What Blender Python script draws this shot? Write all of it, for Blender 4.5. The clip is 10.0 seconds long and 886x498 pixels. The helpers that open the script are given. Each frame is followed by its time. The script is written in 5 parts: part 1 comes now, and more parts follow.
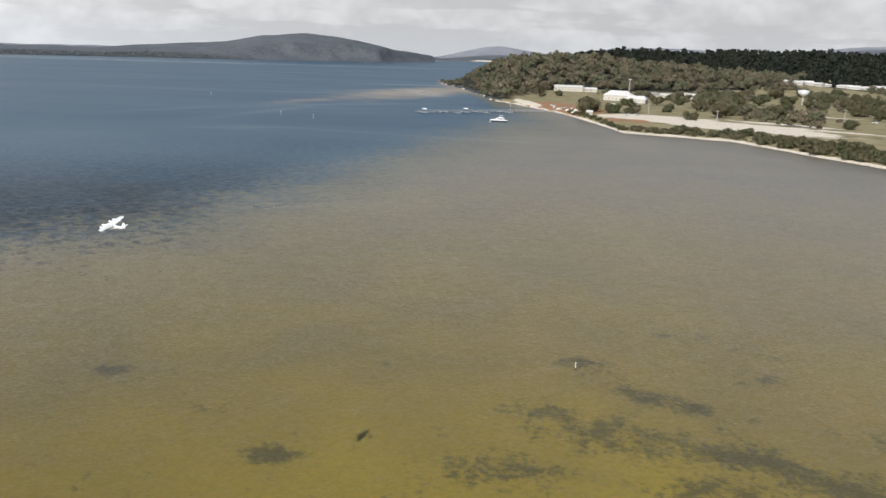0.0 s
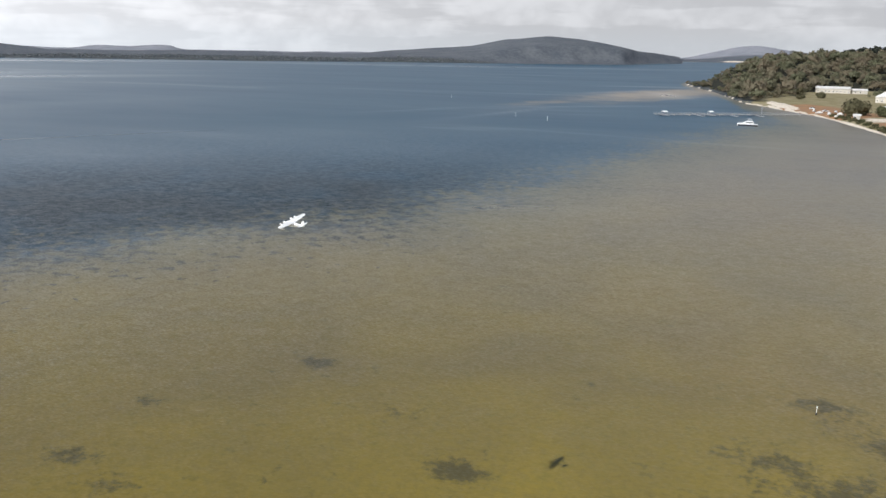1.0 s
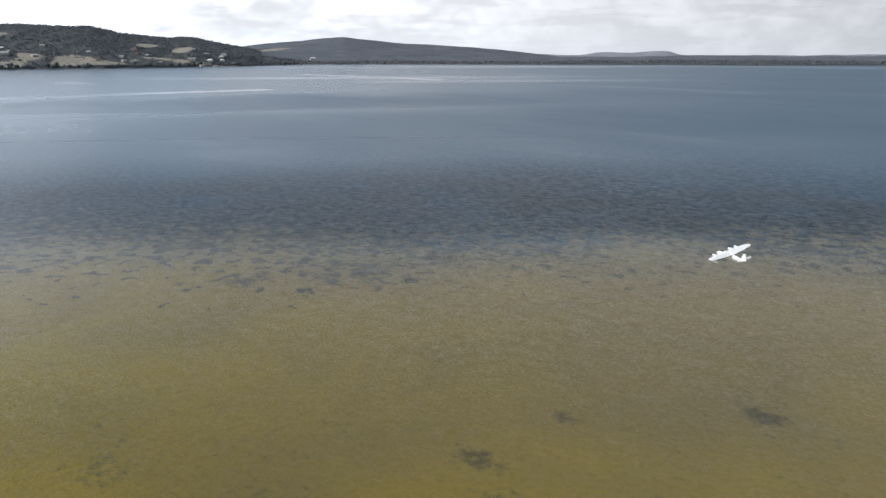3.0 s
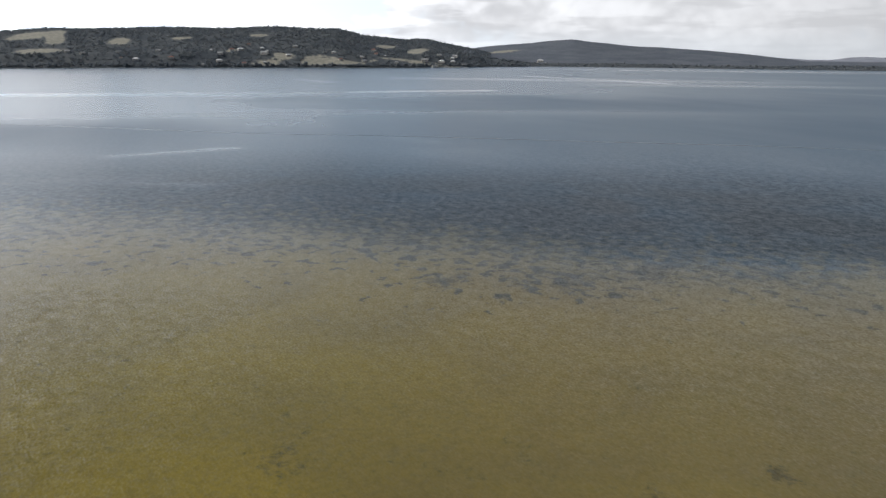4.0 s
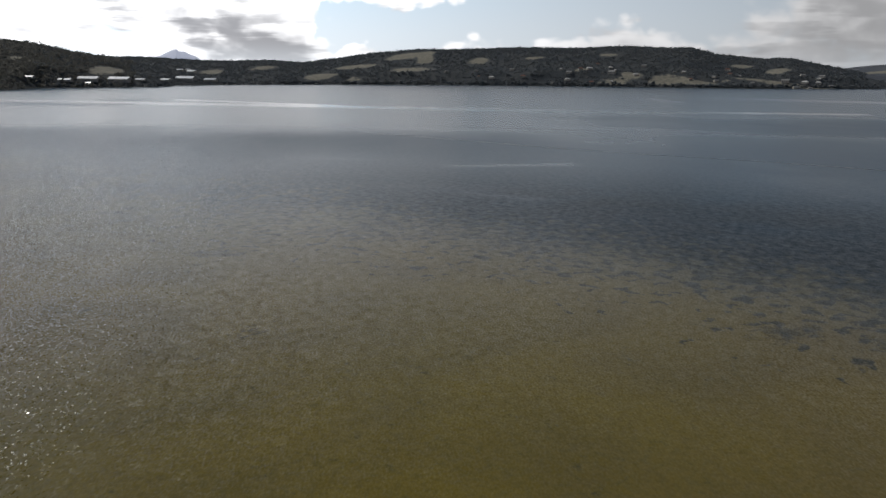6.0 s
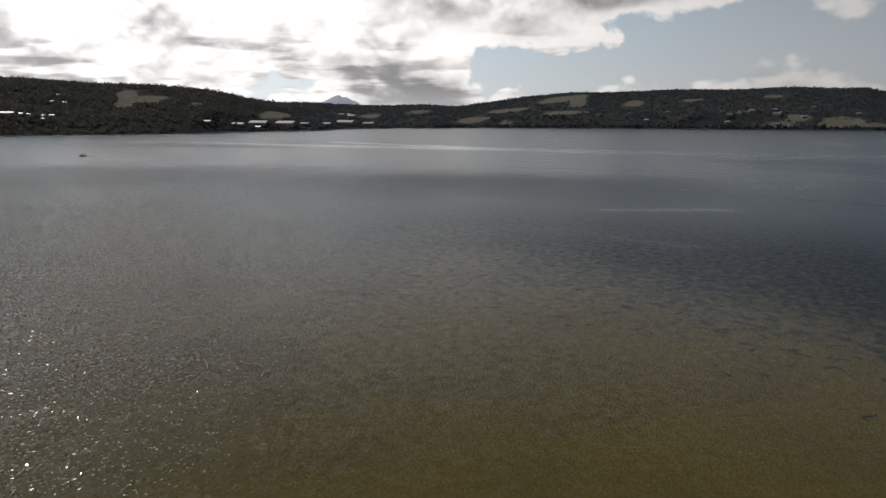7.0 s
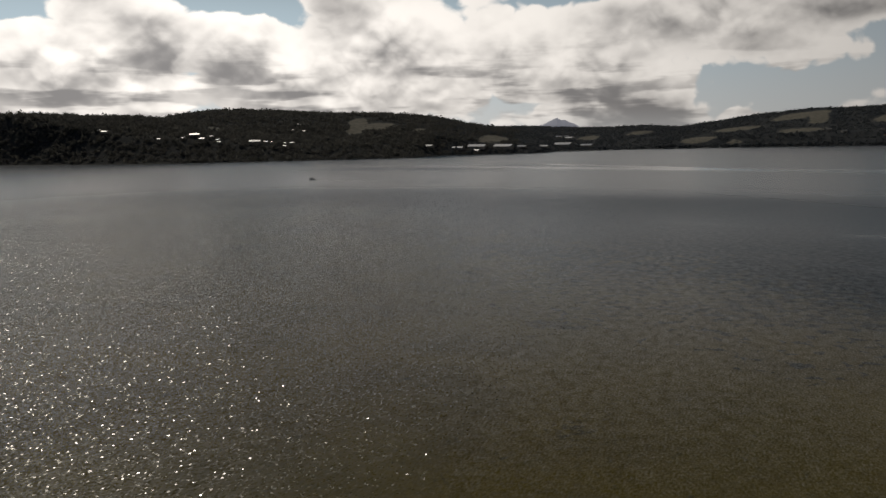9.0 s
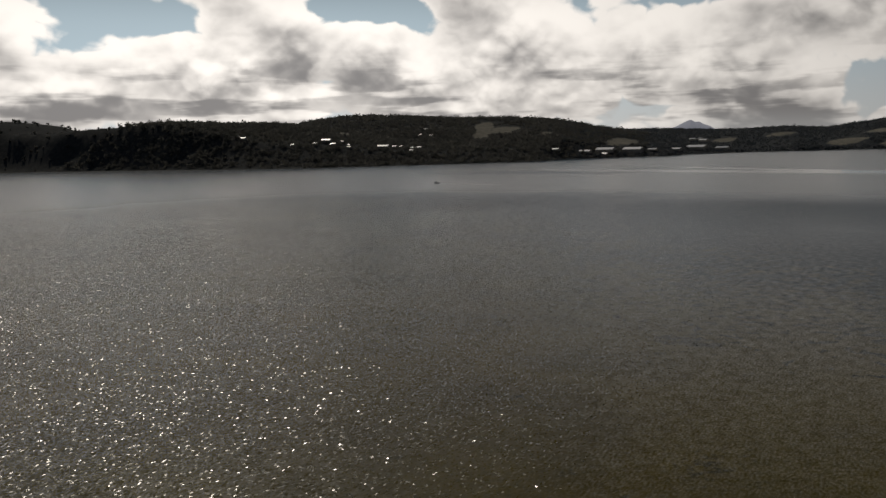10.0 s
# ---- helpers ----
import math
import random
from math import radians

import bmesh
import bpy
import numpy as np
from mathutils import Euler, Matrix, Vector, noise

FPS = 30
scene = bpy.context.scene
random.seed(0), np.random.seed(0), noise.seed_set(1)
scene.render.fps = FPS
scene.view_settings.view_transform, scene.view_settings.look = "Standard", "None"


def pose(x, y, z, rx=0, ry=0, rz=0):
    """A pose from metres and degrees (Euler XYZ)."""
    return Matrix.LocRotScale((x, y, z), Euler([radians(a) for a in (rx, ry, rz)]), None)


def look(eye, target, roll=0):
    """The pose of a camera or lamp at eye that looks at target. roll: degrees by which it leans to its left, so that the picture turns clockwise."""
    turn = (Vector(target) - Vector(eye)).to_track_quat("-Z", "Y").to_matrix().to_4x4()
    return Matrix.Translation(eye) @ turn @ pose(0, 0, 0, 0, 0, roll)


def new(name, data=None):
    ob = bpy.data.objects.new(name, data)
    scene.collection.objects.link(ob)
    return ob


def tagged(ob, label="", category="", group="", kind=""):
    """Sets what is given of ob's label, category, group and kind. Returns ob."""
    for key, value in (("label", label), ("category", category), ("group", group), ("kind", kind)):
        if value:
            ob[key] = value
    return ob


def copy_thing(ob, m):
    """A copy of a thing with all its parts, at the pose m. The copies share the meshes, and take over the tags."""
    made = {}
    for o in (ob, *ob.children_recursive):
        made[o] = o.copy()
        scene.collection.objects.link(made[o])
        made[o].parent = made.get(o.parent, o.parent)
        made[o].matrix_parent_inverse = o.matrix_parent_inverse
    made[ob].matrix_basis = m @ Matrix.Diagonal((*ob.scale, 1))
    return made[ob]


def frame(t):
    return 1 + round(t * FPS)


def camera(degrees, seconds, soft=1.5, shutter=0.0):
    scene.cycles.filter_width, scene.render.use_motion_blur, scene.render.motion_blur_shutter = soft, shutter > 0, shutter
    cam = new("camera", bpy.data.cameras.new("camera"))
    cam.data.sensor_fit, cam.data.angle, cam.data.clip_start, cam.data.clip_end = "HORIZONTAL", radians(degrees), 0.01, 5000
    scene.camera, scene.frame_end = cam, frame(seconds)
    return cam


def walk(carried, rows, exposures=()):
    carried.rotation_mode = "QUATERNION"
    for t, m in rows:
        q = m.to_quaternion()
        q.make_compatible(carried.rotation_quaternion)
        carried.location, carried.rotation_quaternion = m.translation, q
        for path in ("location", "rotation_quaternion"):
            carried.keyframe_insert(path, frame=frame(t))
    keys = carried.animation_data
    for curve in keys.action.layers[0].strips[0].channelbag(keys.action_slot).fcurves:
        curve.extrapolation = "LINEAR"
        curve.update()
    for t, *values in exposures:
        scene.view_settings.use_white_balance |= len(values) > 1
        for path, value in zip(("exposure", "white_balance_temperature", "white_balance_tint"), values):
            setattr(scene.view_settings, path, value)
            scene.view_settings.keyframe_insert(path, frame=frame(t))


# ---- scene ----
# camera: a hovering drone that drifts a little and turns to its left
cam = camera(58.7, 10.0, soft=1.5)
ROWS = [  # seconds, x, y, z, yaw, pitch, roll
    (0.0, -0.00, -0.00, 45.00, 0.00, -14.09, 2.10),
    (0.5, 1.46, 3.94, 44.49, 9.07, -14.29, 1.66),
    (1.0, 2.07, 7.75, 43.93, 17.28, -14.35, 1.10),
    (1.5, 1.72, 11.14, 43.55, 25.56, -14.40, 1.03),
    (2.0, 0.42, 13.68, 43.14, 33.42, -14.34, 0.47),
    (2.5, -0.73, 17.00, 42.56, 42.51, -14.34, 0.26),
    (3.0, -2.33, 20.25, 42.16, 51.75, -14.24, -0.13),
    (4.5, -9.41, 26.59, 41.09, 74.31, -14.11, 0.61),
    (5.0, -12.08, 27.70, 40.57, 80.31, -14.03, 0.58),
    (5.5, -14.55, 28.84, 40.10, 86.35, -13.64, 0.37),
    (6.0, -17.76, 28.95, 39.83, 91.94, -12.87, 0.47),
    (7.5, -28.58, 29.56, 38.47, 107.88, -8.75, -0.24),
    (8.0, -32.61, 29.22, 38.04, 112.22, -8.46, -0.66),
    (8.5, -36.94, 28.38, 37.49, 115.55, -8.24, -0.89),
    (9.0, -41.34, 27.06, 36.86, 118.68, -8.07, -1.11),
    (9.5, -45.70, 25.37, 36.29, 123.02, -7.80, -1.55),
    (10.0, -50.02, 23.61, 35.83, 127.85, -7.55, -1.60),
]
EXPO = [(0.0, -0.22, 6400, 10), (2.0, -0.27, 6150, 10), (3.0, -0.35, 6180, 10), (4.5, -0.8, 6350, 10), (6.0, -1.6, 6450, 10), (7.5, -2.36, 6950, 11), (10.0, -2.84, 7150, 11)]  # seconds, stops, kelvin, tint
walk(cam, [(t, pose(x, y, z, 90 + p, 0, yaw) @ pose(0, 0, 0, 0, 0, r)) for t, x, y, z, yaw, p, r in ROWS], EXPO)

# ---- light ----
SUN_AZ, SUN_EL = 150.0, 44.0          # degrees left of the first view, and up


def toward(az, el=0.0):
    a, e = radians(az), radians(el)
    return Vector((-math.sin(a) * math.cos(e), math.cos(a) * math.cos(e), math.sin(e)))


def polar(az, r, z=0.0):
    a = radians(az)
    return Vector((-math.sin(a) * r, math.cos(a) * r, z))


sun_data = bpy.data.lights.new("sun", "SUN")
sun_data.energy, sun_data.angle, sun_data.color = 5.0, radians(0.53), (1.0, 0.95, 0.87)
sun = new("sun", sun_data)
sun.matrix_world = look(toward(SUN_AZ, SUN_EL) * 200, (0, 0, 0))


class Nodes:
    """Short hand for a node tree."""

    def __init__(self, tree):
        self.tree = tree
        tree.nodes.clear()

    def add(self, kind, inputs=None):
        n = self.tree.nodes.new("ShaderNode" + kind)
        for k, v in (inputs or {}).items():
            self.put(n.inputs[k], v)
        return n

    def put(self, socket, v):
        if isinstance(v, bpy.types.NodeSocket):
            self.tree.links.new(v, socket)
        elif isinstance(v, (tuple, list)) and len(v) == 3 and socket.type == "RGBA":
            socket.default_value = (*v, 1)
        else:
            socket.default_value = v

    def math(self, op, a, b=0.0, c=0.0, clamp=False):
        n = self.add("Math", {0: a, 1: b, 2: c})
        n.operation, n.use_clamp = op, clamp
        return n.outputs[0]

    def vector(self, op, a, b):
        n = self.add("VectorMath", {0: a, 1: b})
        n.operation = op
        return n.outputs["Value" if op == "DOT_PRODUCT" else 0]

    def attribute(self, name):
        n = self.add("Attribute")
        n.attribute_name = name
        return n.outputs["Fac"]

    def mix(self, f, a, b):
        n = self.add("Mix")
        n.data_type = "RGBA"
        self.put(n.inputs[0], f)
        self.put(n.inputs[6], a)
        self.put(n.inputs[7], b)
        return n.outputs[2]

    def step(self, v, lo, hi, a=0.0, b=1.0):
        n = self.add("MapRange", {0: v, 1: lo, 2: hi, 3: a, 4: b})
        n.interpolation_type = "SMOOTHSTEP"
        return n.outputs[0]

    def noise(self, vec, scale, detail=4.0, rough=0.5, distort=0.0):
        n = self.add("TexNoise", {"Vector": vec, "Scale": scale, "Detail": detail, "Roughness": rough, "Distortion": distort})
        return n.outputs["Fac"]

    def tint(self, vec, scale, detail=4.0, rough=0.5, distort=0.0):
        n = self.add("TexNoise", {"Vector": vec, "Scale": scale, "Detail": detail, "Roughness": rough, "Distortion": distort})
        return n.outputs["Color"]

    def scaled(self, vec, v, rot=0.0):
        n = self.add("Mapping", {"Vector": vec, "Scale": v, "Rotation": (0, 0, rot)})
        return n.outputs[0]


world = bpy.data.worlds.new("sky")
scene.world = world
world.use_nodes = True
w = Nodes(world.node_tree)
sky = w.add("TexSky")
sky.sky_type, sky.sun_disc, sky.dust_density = "NISHITA", False, 2.0
sky.sun_elevation, sky.sun_rotation = radians(SUN_EL), radians(-SUN_AZ)
way = w.add("TexCoord").outputs["Generated"]
xyz = w.add("SeparateXYZ", {0: way})
up = w.math("MAXIMUM", xyz.outputs[2], 0.0)
# brighter toward the sun, hazy low down
sunward = w.vector("DOT_PRODUCT", way, tuple(toward(142, 12)))
rim = w.math("MULTIPLY", w.math("POWER", w.math("MAXIMUM", sunward, 0.0), 2.5), w.step(up, 0.14, 0.28, 7.2, 0.6))
glow = w.math("MULTIPLY", w.math("POWER", w.math("MAXIMUM", w.vector("DOT_PRODUCT", way, tuple(toward(SUN_AZ, 40))), 0.0), 16.0), 20.0)
gain = w.math("ADD", w.math("MAXIMUM", rim, glow), w.math("MULTIPLY", w.step(sunward, -0.75, 0.5, 1.0, 1.95), w.step(up, 0.3, 0.75, 1.0, 0.6)))
strong = w.add("CombineXYZ", {0: gain, 1: gain, 2: gain}).outputs[0]
haze = w.step(up, 0.0, 0.44, 0.95, 0.0)
clear = w.mix(w.step(up, 0.0, 0.12), (0.84, 0.90, 0.95), w.mix(w.step(sunward, 0.4, 0.9), (0.80, 0.91, 1.02), (0.70, 0.91, 1.08)))
veil = w.step(sunward, 0.0, 0.85, 0.96, 0.67)
air = w.mix(haze, w.vector("MULTIPLY", sky.outputs[0], (0.045, 0.064, 0.09)), w.vector("MULTIPLY", w.vector("MULTIPLY", strong, clear), w.add("CombineXYZ", {0: veil, 1: veil, 2: veil}).outputs[0]))
# broken sheets overhead
plan = w.add("CombineXYZ", {0: w.math("DIVIDE", xyz.outputs[0], w.math("ADD", up, 0.40)), 1: w.math("DIVIDE", xyz.outputs[1], w.math("ADD", up, 0.40)), 2: 0.0}).outputs[0]
fine = w.noise(w.scaled(plan, (1.0, 1.0, 1.0), 0.7), 3.1, 8.0, 0.56)
sheet = w.step(w.math("SUBTRACT", fine, w.step(up, 0.25, 0.45, 0.0, 0.13)), 0.55, 0.63)
total = w.mix(w.math("MULTIPLY", sheet, w.step(up, 0.18, 0.30)), air, w.vector("MULTIPLY", w.mix(w.step(fine, 0.53, 0.70), (0.95, 0.93, 0.91), (0.42, 0.41, 0.41)), strong))
# how much cloud stands where: closed over the east, gaps elsewhere
cover = w.step(sunward, -0.35, 0.4, 0.24, 0.045)
for az, el, wide, tall, k in [(81, 5.0, 9, 3.0, -0.20), (93, 3.2, 8, 1.6, -0.10), (101, 4.4, 4, 2.0, -0.10), (70, 9.5, 10, 2.0, -0.12), (134, 9.6, 5, 1.2, -0.16), (149, 9.4, 4, 1.5, -0.16), (153, 7.0, 2.5, 1.2, -0.12), (106, 9.8, 5, 1.0, -0.14),
                              (57, 3.6, 11, 2.6, 0.10), (120, 5.0, 20, 3.0, 0.06), (93, 8.3, 8, 1.6, 0.30), (140, 4.5, 12, 2.4, 0.07)]:
    across = w.step(w.vector("DOT_PRODUCT", way, tuple(toward(az, el))), math.cos(radians(wide * 1.6)), 1.0)
    along = w.math("MULTIPLY", w.step(up, math.sin(radians(el - 1.6 * tall)), math.sin(radians(el))), w.step(up, math.sin(radians(el)), math.sin(radians(el + 1.6 * tall)), 1.0, 0.0))
    cover = w.math("ADD", cover, w.math("MULTIPLY", w.math("MULTIPLY", across, along), k))

billows = w.add("CombineXYZ", {0: w.math("DIVIDE", xyz.outputs[0], w.math("ADD", up, 0.65)), 1: w.math("DIVIDE", xyz.outputs[1], w.math("ADD", up, 0.65)), 2: 0.0}).outputs[0]


def heap(at):
    """How dense the heaped cloud is at a place of the cloud plan."""
    warp = w.vector("ADD", at, w.vector("MULTIPLY", w.vector("SUBTRACT", w.tint(at, 12.0, 3.0), (0.5, 0.5, 0.5)), (0.05, 0.05, 0.0)))
    cells = w.add("TexVoronoi", {"Vector": warp, "Scale": 8.6, "Detail": 2.4, "Roughness": 0.5, "Lacunarity": 2.3})
    cells.feature, cells.normalize = "F1", True
    puff = w.math("SUBTRACT", 1.0, cells.outputs["Distance"])
    return w.math("ADD", w.math("ADD", w.math("MULTIPLY", w.noise(at, 3.5, 3.0, 0.5), 0.54), w.math("MULTIPLY", puff, 0.60)), w.math("MULTIPLY", w.noise(warp, 20.0, 5.0, 0.5), 0.10))


here = heap(billows)
above = heap(w.vector("MULTIPLY", billows, (0.986, 0.986, 1.0)))
high = heap(w.vector("MULTIPLY", billows, (0.955, 0.955, 1.0)))
form = w.math("SUBTRACT", w.math("ADD", here, cover), 0.685)
crisp = w.step(sunward, 0.0, 0.7, 0.16, 0.045)
mask = w.step(form, 0.0, crisp)
thick = w.step(form, 0.02, 0.20)
under = w.math("ADD", w.math("MULTIPLY", w.math("SUBTRACT", above, here), 2.4), w.math("MULTIPLY", w.math("SUBTRACT", high, here), 3.4))
dim = w.math("ADD", w.math("MULTIPLY", under, w.step(thick, 0.0, 0.5, 0.5, 1.0)), w.math("ADD", 0.10, w.math("MULTIPLY", thick, 0.50)))
flats = w.math("MULTIPLY", w.step(w.noise(w.scaled(way, (5.0, 5.0, 38.0)), 1.3, 4.0, 0.5), 0.47, 0.60), w.step(up, 0.05, 0.13, 0.55, 0.0))
dim = w.step(w.math("ADD", w.math("ADD", dim, flats), w.step(up, 0.01, 0.07, 0.12, 0.0)), -0.05, 1.35)
dim = w.math("MULTIPLY", dim, w.step(sunward, -0.15, 0.85, 0.30, 1.0))
body = w.vector("MULTIPLY", w.mix(dim, (0.955, 0.95, 0.955), (0.21, 0.21, 0.222)), strong)
total = w.mix(w.math("MULTIPLY", w.math("MULTIPLY", mask, w.step(up, 0.22, 0.32, 1.0, 0.0)), w.step(up, 0.0, 0.035, 0.6, 0.97)), total, body)
back = w.add("Background", {"Color": total, "Strength": 0.9})
w.add("OutputWorld", {0: back.outputs[0]})

# ---- materials ----
def material(name):
    m = bpy.data.materials.new(name)
    m.use_nodes = True
    return m, Nodes(m.node_tree)


def surface(n, **inputs):
    b = n.add("BsdfPrincipled", {k.replace("_", " "): v for k, v in inputs.items()})
    n.add("OutputMaterial", {0: b.outputs[0]})
    return b


def bumped(n, height, strength, distance):
    return n.add("Bump", {"Height": height, "Strength": strength, "Distance": distance}).outputs[0]


def plain(name, col, rough=0.6, col2=None, scale=2.0, bump=0.15, metal=0.0, vary=0.0):
    """Paint, metal, timber: grain and stains at two scales."""
    m, n = material(name)
    pos = n.add("TexCoord").outputs["Object"]
    a = n.noise(pos, scale, 5.0)
    b = n.noise(pos, scale * 9, 3.0)
    other = col2 or tuple(c * 0.72 for c in col)
    c = n.mix(n.step(n.math("ADD", n.math("MULTIPLY", a, 0.7), n.math("MULTIPLY", b, 0.3)), 0.35, 0.68), col, other)
    if vary:
        r = n.add("ObjectInfo").outputs["Random"]
        c = n.mix(n.math("MULTIPLY", r, vary), c, tuple(x * 0.35 for x in col))
    surface(n, Base_Color=c, Roughness=n.step(b, 0.2, 0.8, rough * 0.85, min(1.0, rough * 1.15)), Metallic=metal, Normal=bumped(n, b, bump, 0.02))
    return m


def leafage(name, green, brown, pale, island=True, rough=0.75, glow=0.3):
    """Scrub and forest leaves: every tree its own tone, clumps mottled."""
    m, n = material(name)
    r = n.attribute("tone") if island else n.add("ObjectInfo").outputs["Random"]
    pos = n.add("NewGeometry").outputs["Position"]
    a = n.noise(pos, 0.06, 3.0)
    b = n.noise(pos, 0.9, 3.0)
    c = n.mix(n.step(n.math("ADD", n.math("MULTIPLY", r, 0.5), n.math("MULTIPLY", a, 0.5)), 0.28, 0.72), green, brown)
    c = n.mix(n.math("MULTIPLY", n.step(b, 0.45, 0.75), 0.4), c, pale)
    b = n.add("BsdfPrincipled", {"Base Color": c, "Roughness": rough, "Specular IOR Level": 0.2})
    t = n.add("BsdfTranslucent", {"Color": c})
    n.add("OutputMaterial", {0: n.add("MixShader", {0: glow, 1: b.outputs[0], 2: t.outputs[0]}).outputs[0]})
    return m


LEAF = leafage("scrub_leaves", (0.148, 0.150, 0.088), (0.190, 0.156, 0.104), (0.26, 0.24, 0.165), glow=0.4)
LEAF_TREE = leafage("tree_leaves", (0.088, 0.092, 0.044), (0.120, 0.106, 0.058), (0.17, 0.16, 0.095), island=False)
# paler leaf tone that holds the haze over the backlit slopes
LEAF_SHADE = leafage("hazed_slope_leaves", (0.170, 0.170, 0.150), (0.195, 0.190, 0.165), (0.22, 0.215, 0.19), glow=0.5)
LEAF_DARK = leafage("dark_leaves", (0.020, 0.026, 0.018), (0.03, 0.032, 0.022), (0.04, 0.044, 0.03))
# the blue-grey of distance haze is put into these leaf colours
LEAF_FAR = leafage("hazed_far_leaves", (0.140, 0.160, 0.170), (0.172, 0.182, 0.182), (0.20, 0.21, 0.205), glow=0.35)
BARK = plain("bark", (0.16, 0.13, 0.10), 0.9, (0.08, 0.065, 0.05), 3.0, 0.5)
WHITE = plain("white_gelcoat", (0.82, 0.82, 0.80), 0.35, (0.72, 0.72, 0.70), 1.5, 0.02)
ROOF_W = plain("pale_roof_sheet", (0.80, 0.78, 0.73), 0.55, (0.62, 0.60, 0.56), 0.4, 0.1, vary=0.3)
ROOF_Z = plain("zinc_roof_sheet", (0.84, 0.84, 0.84), 0.48, (0.70, 0.70, 0.70), 0.4, 0.05, metal=0.8)
ROOF_G = plain("grey_roof_sheet", (0.42, 0.41, 0.38), 0.6, (0.30, 0.29, 0.27), 0.4, 0.1, vary=0.4)
ROOF_R = plain("tile_roof", (0.30, 0.14, 0.09), 0.8, (0.22, 0.11, 0.08), 0.5, 0.2, vary=0.3)
WALL = plain("rendered_wall", (0.62, 0.57, 0.48), 0.85, (0.50, 0.46, 0.40), 0.5, 0.1, vary=0.35)
GLASS = plain("dark_pane", (0.03, 0.035, 0.04), 0.08, (0.02, 0.025, 0.03), 1.0, 0.0)
DARK = plain("dark_paint", (0.035, 0.035, 0.04), 0.5, (0.02, 0.02, 0.022), 2.0, 0.05)
TIMBER = plain("weathered_timber", (0.50, 0.48, 0.45), 0.85, (0.34, 0.32, 0.30), 1.2, 0.4)
STEEL = plain("galvanised_steel", (0.55, 0.56, 0.57), 0.45, (0.42, 0.43, 0.44), 2.0, 0.05, metal=0.6)
BLUE = plain("blue_marking", (0.05, 0.08, 0.22), 0.5)
RED = plain("red_paint", (0.45, 0.06, 0.04), 0.5)


def ground_material():
    m, n = material("ground")
    pos = n.add("NewGeometry").outputs["Position"]
    sand = n.attribute("sand")
    grass = n.attribute("grass")
    earth = n.attribute("earth")
    a, b, c = n.noise(pos, 0.012, 4.0), n.noise(pos, 0.09, 5.0), n.noise(pos, 0.7, 4.0)
    # wood tones leaned to blue-grey for the haze over the far hills
    wood = n.mix(n.step(n.math("ADD", n.math("MULTIPLY", b, 0.6), n.math("MULTIPLY", n.noise(pos, 0.26, 3.0, 0.6), 0.4)), 0.38, 0.62), (0.052, 0.060, 0.063), (0.102, 0.106, 0.102))
    wood = n.mix(n.math("MULTIPLY", n.step(n.noise(pos, 0.007, 4.0, 0.6), 0.48, 0.58), 0.75), wood, (0.048, 0.056, 0.062))
    turf = n.mix(n.step(b, 0.3, 0.7), (0.20, 0.175, 0.085), (0.29, 0.245, 0.145))
    turf = n.mix(n.math("MULTIPLY", n.step(c, 0.45, 0.75), 0.4), turf, (0.33, 0.28, 0.17))
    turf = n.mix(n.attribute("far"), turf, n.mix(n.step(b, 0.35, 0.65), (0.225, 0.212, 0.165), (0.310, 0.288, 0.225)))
    shore = n.mix(n.step(c, 0.3, 0.7), (0.72, 0.65, 0.54), (0.56, 0.48, 0.38))
    soil = n.mix(n.step(b, 0.3, 0.7), (0.34, 0.19, 0.095), (0.26, 0.16, 0.095))
    edge = n.math("MULTIPLY", n.math("SUBTRACT", b, 0.5), 0.7)
    wood = n.mix(n.attribute("litter_shade"), wood, n.mix(n.step(b, 0.35, 0.65), (0.022, 0.024, 0.017), (0.036, 0.034, 0.024)))
    # beyond the bay the haze of distance is put into the ground colour
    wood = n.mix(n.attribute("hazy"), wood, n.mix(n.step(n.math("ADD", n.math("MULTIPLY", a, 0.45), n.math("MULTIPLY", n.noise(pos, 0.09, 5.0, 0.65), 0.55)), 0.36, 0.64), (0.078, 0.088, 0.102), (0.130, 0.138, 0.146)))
    # the farthest rock, its tone paled in place of haze
    hazed_rock = n.attribute("hazed_rock")
    wood = n.mix(hazed_rock, wood, n.mix(n.step(a, 0.35, 0.65), (0.44, 0.44, 0.48), (0.52, 0.52, 0.56)))
    col = n.mix(n.step(n.math("ADD", grass, edge), 0.4, 0.6), wood, turf)
    col = n.mix(n.step(n.math("ADD", earth, edge), 0.4, 0.6), col, soil)
    col = n.mix(n.step(n.math("ADD", sand, n.math("MULTIPLY", edge, 0.8)), 0.4, 0.55), col, shore)
    surface(n, Base_Color=col, Roughness=0.95, Specular_IOR_Level=0.15, Normal=bumped(n, c, 0.5, 0.4))
    return m


